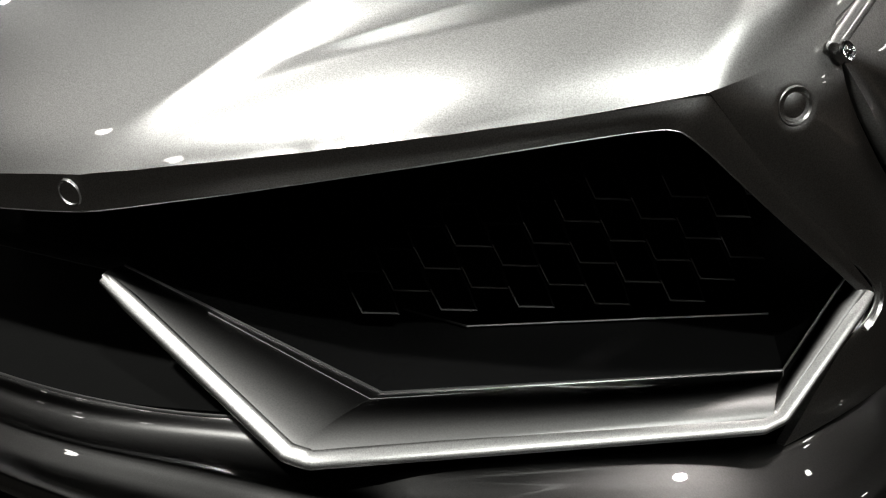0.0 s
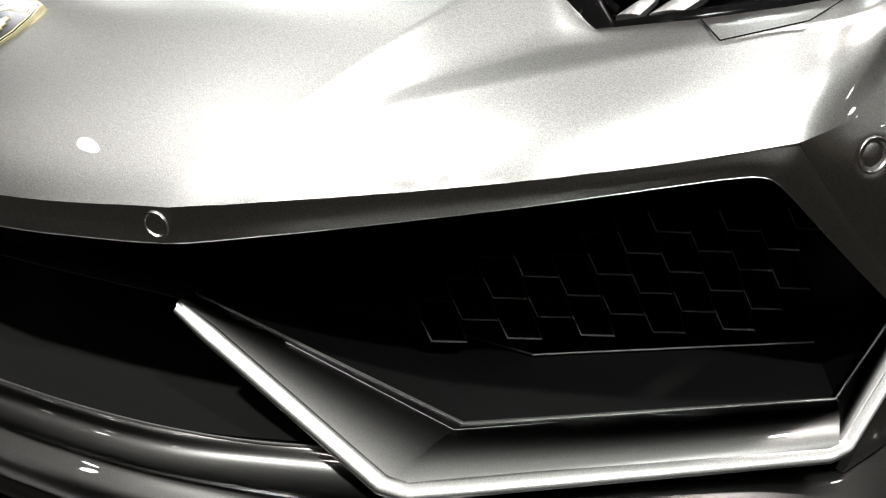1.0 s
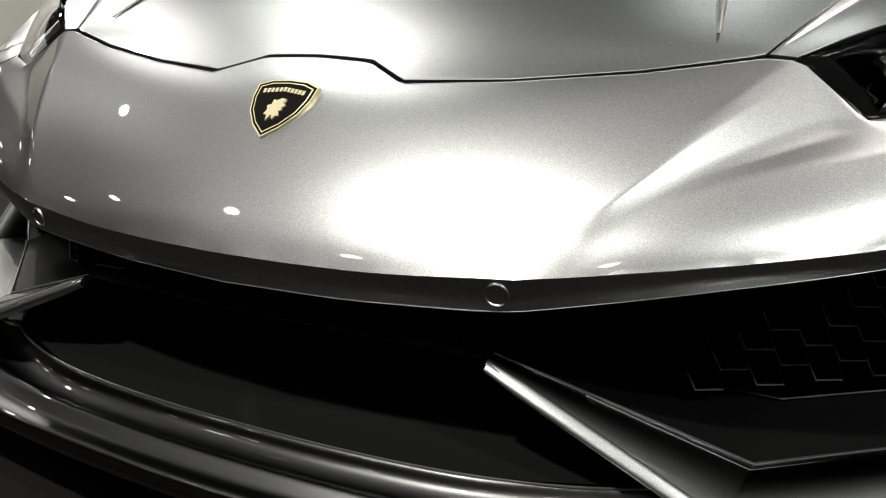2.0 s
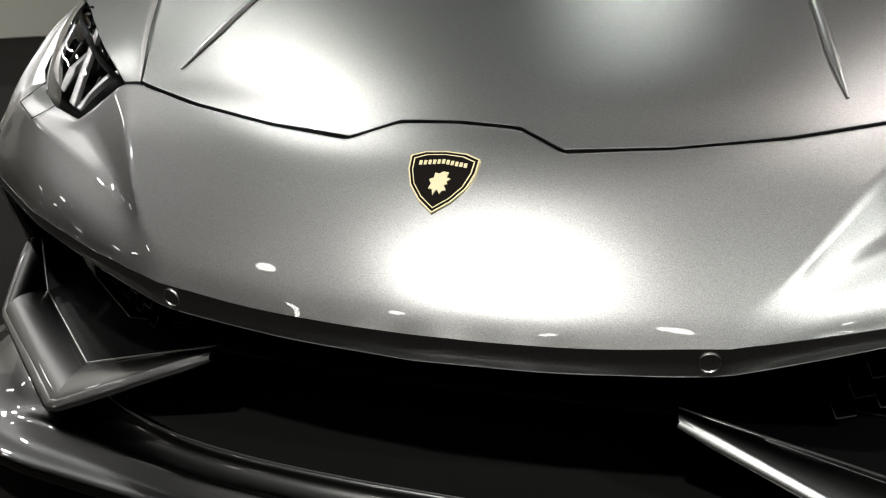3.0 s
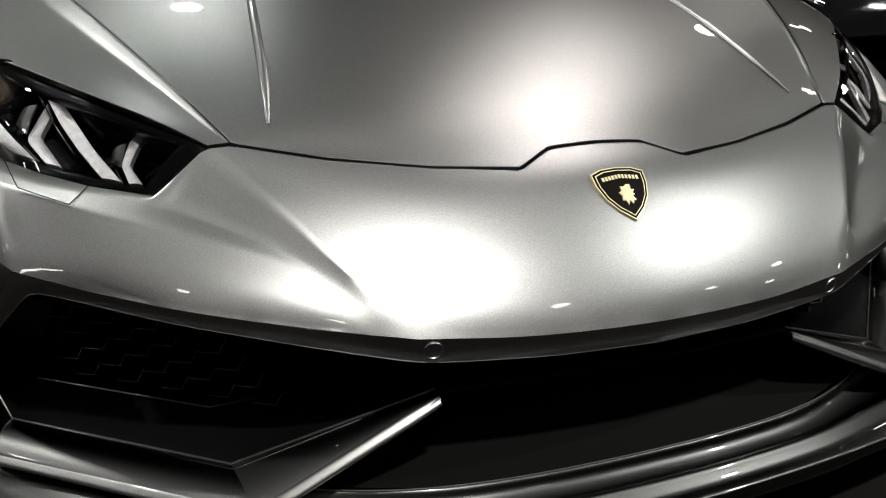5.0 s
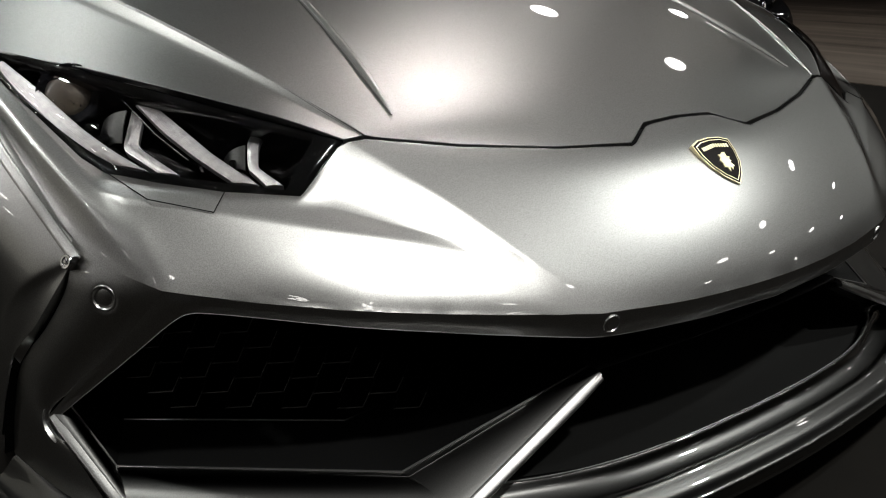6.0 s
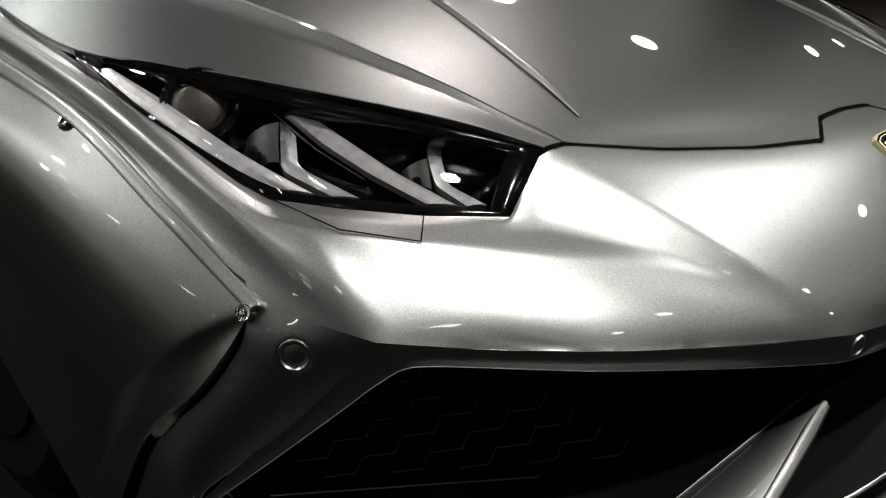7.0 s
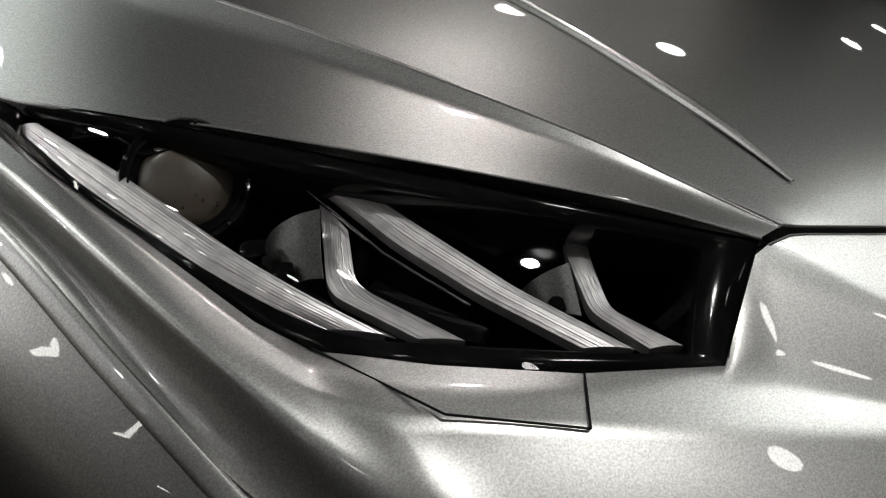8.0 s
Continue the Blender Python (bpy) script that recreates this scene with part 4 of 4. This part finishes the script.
    cover = part("lamp_cover", sheet_bm([[side(p, s) + Vector((0.313 * s, -0.419, 0.853)) * 0.006 * math.sin(math.pi * (i / 32) ** 1.5) * (1 - (j / 7 - 1) ** 4) for j, p in enumerate(r)] for i, r in enumerate(LG)], 0.002), LENS, lamp, "clear polycarbonate lamp cover")
    cover.visible_shadow = False

# ---- small fittings ----
for s in (1, -1):
    for p, n, r in (((0.3115, 0.0953, 0.4905), (0.19 * s, -0.965, -0.18), 0.0085), ((0.8196, 0.3920, 0.5502), (0.73 * s, -0.68, 0.05), 0.0105)):
        m = facing(side(b3(p), s), n)
        lip = [(r * 1.55, -0.0060), (r * 1.50, -0.0012), (r * 1.40, 0.0004), (r * 1.28, 0.0002), (r * 1.14, -0.0016), (r * 1.04, -0.0032), (r * 1.02, -0.0060)]
        sensor = part("parking_sensor", turned_bm(lip, m, 32), PAINT, car, "round parking sensor in a shallow dimple")
        part("sensor_gap", turned_bm([(r * 1.03, -0.0075), (r * 1.03, -0.0036), (r * 0.97, -0.0036)], m, 28), RUBBER, sensor)
        part("sensor_face", turned_bm([(r * 0.95, -0.008), (r * 0.95, -0.0026), (r * 0.86, -0.0020)], m, 28), PAINT, sensor)
    for p, n in (((0.8440, 0.4305, 0.5880), (0.86 * s, -0.36, 0.38)), ((0.8861, 0.6698, 0.7371), (0.78 * s, -0.30, 0.54))):
        m = facing(side(b3(p), s), n)
        bolt = part("fender_bolt", turned_bm([(0.0088, -0.006), (0.0088, 0.0004), (0.0078, 0.0018), (0.0056, 0.0016), (0.005, 0.0002)], m, 20), CHROME, car, "polished round bolt")
        part("bolt_socket", turned_bm([(0.0036, -0.002), (0.0036, 0.0016), (0.0025, 0.0020)], m, 6), CHROME, bolt)

# body behind the bonnet
rows = []
for y, w, low, deck in ((1.00, 0.920, 0.60, 0.80), (1.20, 0.92, 0.66, 0.83), (1.42, 0.95, 0.20, 0.85), (2.0, 0.95, 0.14, 0.86), (2.8, 0.955, 0.14, 0.88), (3.2, 0.965, 0.62, 0.90), (3.75, 0.96, 0.60, 0.90), (4.05, 0.93, 0.24, 0.86), (4.25, 0.80, 0.30, 0.74)):
    mid = (low + deck) / 2
    half = [(w * 0.94, y, low), (w, y, mid), (w * 0.97, y, deck * 0.93), (w * 0.78, y, deck), (w * 0.4, y, deck + 0.02)]
    rows.append([Vector((-x, b, z)) for x, b, z in half] + [Vector(p) for p in half[::-1]])
part("body_shell", sheet_bm(tensor(rows, 60, 45), 0.012, Vector((0, 0, 1))), PAINT, car, "satin silver body sides and tail")
rows = []
for y, w, top in ((1.10, 0.70, 0.875), (1.50, 0.68, 1.02), (1.95, 0.62, 1.13), (2.5, 0.60, 1.14), (3.1, 0.58, 1.05), (3.7, 0.55, 0.91)):
    rows.append([Vector((x, y, z)) for x, z in ((-w * 1.15, 0.84), (-w, 0.84 + (top - 0.84) * 0.7), (-w * 0.6, top), (0, top + 0.015), (w * 0.6, top), (w, 0.84 + (top - 0.84) * 0.7), (w * 1.15, 0.84))])
part("windscreen_and_roof", sheet_bm(tensor(rows, 40, 31), 0.01, Vector((0, 0, 1))), GLOSS, car, "dark tinted windscreen and roof")
part("underbody", block_bm((-0.80, 0.55, 0.10), (0.80, 4.1, 0.16), 0.01), BLACK, car)

# wheels
for s, y in ((1, 1.12), (-1, 1.12), (1, 3.50), (-1, 3.50)):
    m = Matrix.Translation((0.77 * s, y, 0.335)) @ Matrix.Rotation(radians(90), 4, "Y")
    wheel = part("wheel", turned_bm([(0.20, -0.11), (0.30, -0.12), (0.328, -0.10), (0.335, -0.06), (0.335, 0.06), (0.328, 0.10), (0.30, 0.12), (0.20, 0.11)], m, 48), RUBBER, car, "black tyre")
    part("rim", turned_bm([(0.24, -0.122), (0.24, 0.122), (0.20, 0.124), (0.18, 0.09), (0.05, 0.08)], m, 40), BLACK, wheel)

# emblem: plain shield, gold edge, dark field, plain gold shapes
def shield(k, z):
    pts = [(-1, 0.78), (-0.6, 0.95), (0, 1.0), (0.6, 0.95), (1, 0.78), (0.97, 0.3), (0.8, -0.25), (0.45, -0.75), (0, -1.15), (-0.45, -0.75), (-0.8, -0.25), (-0.97, 0.3)]
    return [Vector((x * 0.0425 * k, (y * 0.0405) * k, z)) for x, y in pts]


def plate_bm(outline, z0, z1, m):
    bm = bmesh.new()
    a = [bm.verts.new(m @ Vector((p.x, p.y, z0))) for p in outline]
    b = [bm.verts.new(m @ Vector((p.x * 0.985, p.y * 0.985, z1))) for p in outline]
    bm.faces.new(a[::-1])
    bm.faces.new(b)
    for i in range(len(a)):
        j = (i + 1) % len(a)
        bm.faces.new((a[i], a[j], b[j], b[i]))
    bmesh.ops.recalc_face_normals(bm, faces=bm.faces)
    return bm


up = (B(0, 0.216, 0.655) - B(0, 0.156, 0.603)).normalized()
out = Vector((1, 0, 0)).cross(up).normalized()
m = Matrix((Vector((1, 0, 0)), up, out)).transposed().to_4x4()
m.translation = B(0, 0.188, 0.632) + out * 0.0045
badge = part("emblem", plate_bm(shield(1, 0), -0.004, 0.004, m), GOLD, car, "small gold-edged dark shield emblem", sharp=30)
part("emblem_field", plate_bm(shield(0.945, 0), 0.003, 0.0046, m), FIELD, badge, sharp=30)
part("emblem_rim", plate_bm(shield(0.865, 0), 0.0046, 0.0050, m), GOLD, badge, sharp=30)
part("emblem_field", plate_bm(shield(0.825, 0), 0.0050, 0.0054, m), FIELD, badge, sharp=30)
for k in range(11):
    x = -0.0270 + k * 0.0054
    part("emblem_bar", plate_bm([Vector((x + a * 0.0019, 0.0240 - abs(x) * 0.14 + b * 0.0032, 0)) for a, b in ((-1, -1), (1, -1), (1, 1), (-1, 1))], 0.0052, 0.0060, m), GOLD, badge)
lobes = [(0.0165, 0.9), (0.011, 0.6), (0.0155, 0.35), (0.010, 0.1), (0.0125, -0.1), (0.0085, -0.35), (0.0150, -0.65), (0.0120, -0.9), (0.0145, -1.25), (0.0085, -1.5), (0.0160, -1.8), (0.0105, -2.1), (0.0135, -2.5), (0.009, -2.9), (0.0125, 2.9), (0.0085, 2.5), (0.0130, 2.1), (0.0105, 1.7), (0.0140, 1.3)]
figure = [Vector((math.cos(a) * r * 0.95, math.sin(a) * r * 1.15 - 0.006, 0)) for r, a in lobes][::-1]
part("emblem_relief", plate_bm(figure, 0.0052, 0.0068, m), GOLD, badge, sharp=20)

# ---- black car standing behind ----
def black_car(m):
    thing = new("parked_car")
    tagged(thing, "glossy black low car standing behind on the floor", "car")
    sect = [(0.0, 0.50, 0.24, 0.42), (0.12, 0.78, 0.20, 0.52), (0.45, 0.92, 0.18, 0.66), (1.0, 0.95, 0.18, 0.78), (1.6, 0.95, 0.18, 0.90), (2.3, 0.95, 0.18, 1.12), (3.0, 0.95, 0.18, 1.16), (3.8, 0.95, 0.20, 1.02), (4.35, 0.86, 0.26, 0.86)]
    rows = []
    for y, w, low, high in sect:
        roof = w * (0.62 if high > 1.0 else 0.80)
        rows.append([m @ Vector(p) for p in ((-w * 0.9, y, low), (-w, y, (low + min(high, 0.8)) / 2), (-w * 0.96, y, min(high, 0.8) * 0.92), (-roof, y, high * 0.98), (0, y, high), (roof, y, high * 0.98), (w * 0.96, y, min(high, 0.8) * 0.92), (w, y, (low + min(high, 0.8)) / 2), (w * 0.9, y, low))])
    part("body", sheet_bm(tensor(rows, 60, 49), 0.01, Vector((0, 0, 1))), GLOSS, thing)
    part("underbody", block_bm(m @ Vector((-0.8, 0.3, 0.17)), m @ Vector((0.8, 4.2, 0.24))), BLACK, thing)
    for k in (-1, 1):
        for y in (0.95, 3.5):
            w = m @ Matrix.Translation((0.82 * k, y, 0.33)) @ Matrix.Rotation(radians(90), 4, "Y")
            tyre = part("wheel", turned_bm([(0.2, -0.11), (0.31, -0.12), (0.33, -0.06), (0.33, 0.06), (0.31, 0.12), (0.2, 0.11)], w, 32), RUBBER, thing)
            part("rim", turned_bm([(0.23, -0.122), (0.23, 0.122), (0.1, 0.10)], w, 24), CHROME, tyre)
        path = [m @ Vector((x * k, y, z)) for x, y, z in ((0.50, 0.10, 0.52), (0.66, 0.20, 0.585), (0.78, 0.40, 0.675), (0.83, 0.60, 0.74))]
        part("headlight", tube_bm(spline(path, 14), [0.012 + 0.022 * math.sin(math.pi * i / 13) for i in range(14)], 10, 1.4), LAMP_BLACK, thing)
        part("lamp_reflector", tube_bm([path[0] + Vector((0, -0.015, 0.02)), path[0].lerp(path[1], 0.4) + Vector((0, -0.03, 0.02)), path[0].lerp(path[1], 0.7) + Vector((0, -0.03, 0.03))], [0.004, 0.014, 0.004], 8), CHROME, thing)
        part("lamp_trim", tube_bm(spline([p + Vector((0, -0.02, 0.035)) for p in path], 14), 0.006, 6), CHROME, thing)
    lip = [m @ Vector((x, y, 0.19)) for x, y in ((-0.88, 0.32), (-0.6, 0.06), (0, -0.04), (0.6, 0.06), (0.88, 0.32))]
    part("lip", tube_bm(spline(lip, 24), 0.016, 8, 1.8), CHROME, thing)
    return thing


black_car(Matrix.Translation((3.0, 2.32, 0)))

# ---- ceiling lamps ----
def spotlight(x, y, wide=1.0):
    m = Matrix.Translation((x, y, CEILING))
    lamp = part("ceiling_spotlight", turned_bm([(0.015, 0.52), (0.015, 0.30), (0.09 * wide, 0.29), (0.09 * wide, 0.06), (0.14 * wide, 0.0), (0.14 * wide, -0.02), (0.125 * wide, -0.02), (0.12 * wide, 0.02)], m, 24), BLACK, None)
    return tagged(lamp, "black round spotlight hanging from the ceiling", "spotlight", "ceiling spotlights")


for x, y, power, tint in LAMPS:
    lamp = spotlight(x, y)
    light = bpy.data.lights.new("spot_light", "AREA")
    light.shape, light.size, light.energy, light.color = "DISK", 0.22, power, tint
    light.spread = radians(150)
    ob = new("spot_light", light)
    ob.parent = lamp
    ob.matrix_basis = Matrix.Translation((x, y, CEILING - 0.025))
for x, y in FAR_LAMPS:
    lamp = spotlight(x, y, 1.3)
    part("lamp_glass", turned_bm([(0.153, -0.012), (0.153, -0.022), (0.08, -0.03)], Matrix.Translation((x, y, CEILING)), 20), GLOW, lamp, "lit round lamp glass")

# ---- lit tubes in the far corner ----
for x, y, half in ((7.2, 6.45, 1.1), (9.15, 9.8, 0.8)):
    m = Matrix.Translation((x, y, CEILING)) @ Matrix.Rotation(math.atan2(0.67, 0.74), 4, "Z")
    bm = join(block_bm((-half, -0.09, 0), (half, 0.09, 0.07), 0.01), block_bm((-0.02, -0.02, 0.06), (0.02, 0.02, 0.5)))
    bmesh.ops.transform(bm, matrix=m, verts=bm.verts)
    lamp = part("tube_lamp", bm, BLACK, None, smooth=False)
    tagged(lamp, "long black tube lamp hanging from the ceiling", "tube lamp", "tube lamps")
    part("tube_glass", tube_bm([m @ Vector((half * 0.98 * k, 0, -0.012)) for k in (-1, -0.5, 0, 0.5, 1)], 0.06, 10), GLOW, lamp, "lit white tube glass")

# ---- long lamps added before the beige wall to light it ----
for y, power in WALL_FILLS:
    m = Matrix.Translation((WEST + 1.7, y, 4.05)) @ Matrix.Rotation(radians(52), 4, "Y")
    bm = block_bm((-0.10, -1.3, 0.0), (0.10, 1.3, 0.09), 0.01)
    bmesh.ops.transform(bm, matrix=m, verts=bm.verts)
    lamp = part("added_wall_lamp", join(bm, block_bm((WEST + 1.68, y - 0.02, 4.08), (WEST + 1.72, y + 0.02, CEILING + 0.5))), BLACK, None, smooth=False)
    tagged(lamp, "long black lamp, added out of view to light the beige wall", "wall washer", "wall washers")
    light = bpy.data.lights.new("wall_fill_light", "AREA")
    light.shape, light.size, light.size_y, light.energy, light.color = "RECTANGLE", 0.16, 2.5, power, (1.0, 0.98, 0.93)
    light.spread = radians(140)
    ob = new("wall_fill_light", light)
    ob.parent = lamp
    ob.matrix_basis = m @ Matrix.Translation((0, 0, -0.01))
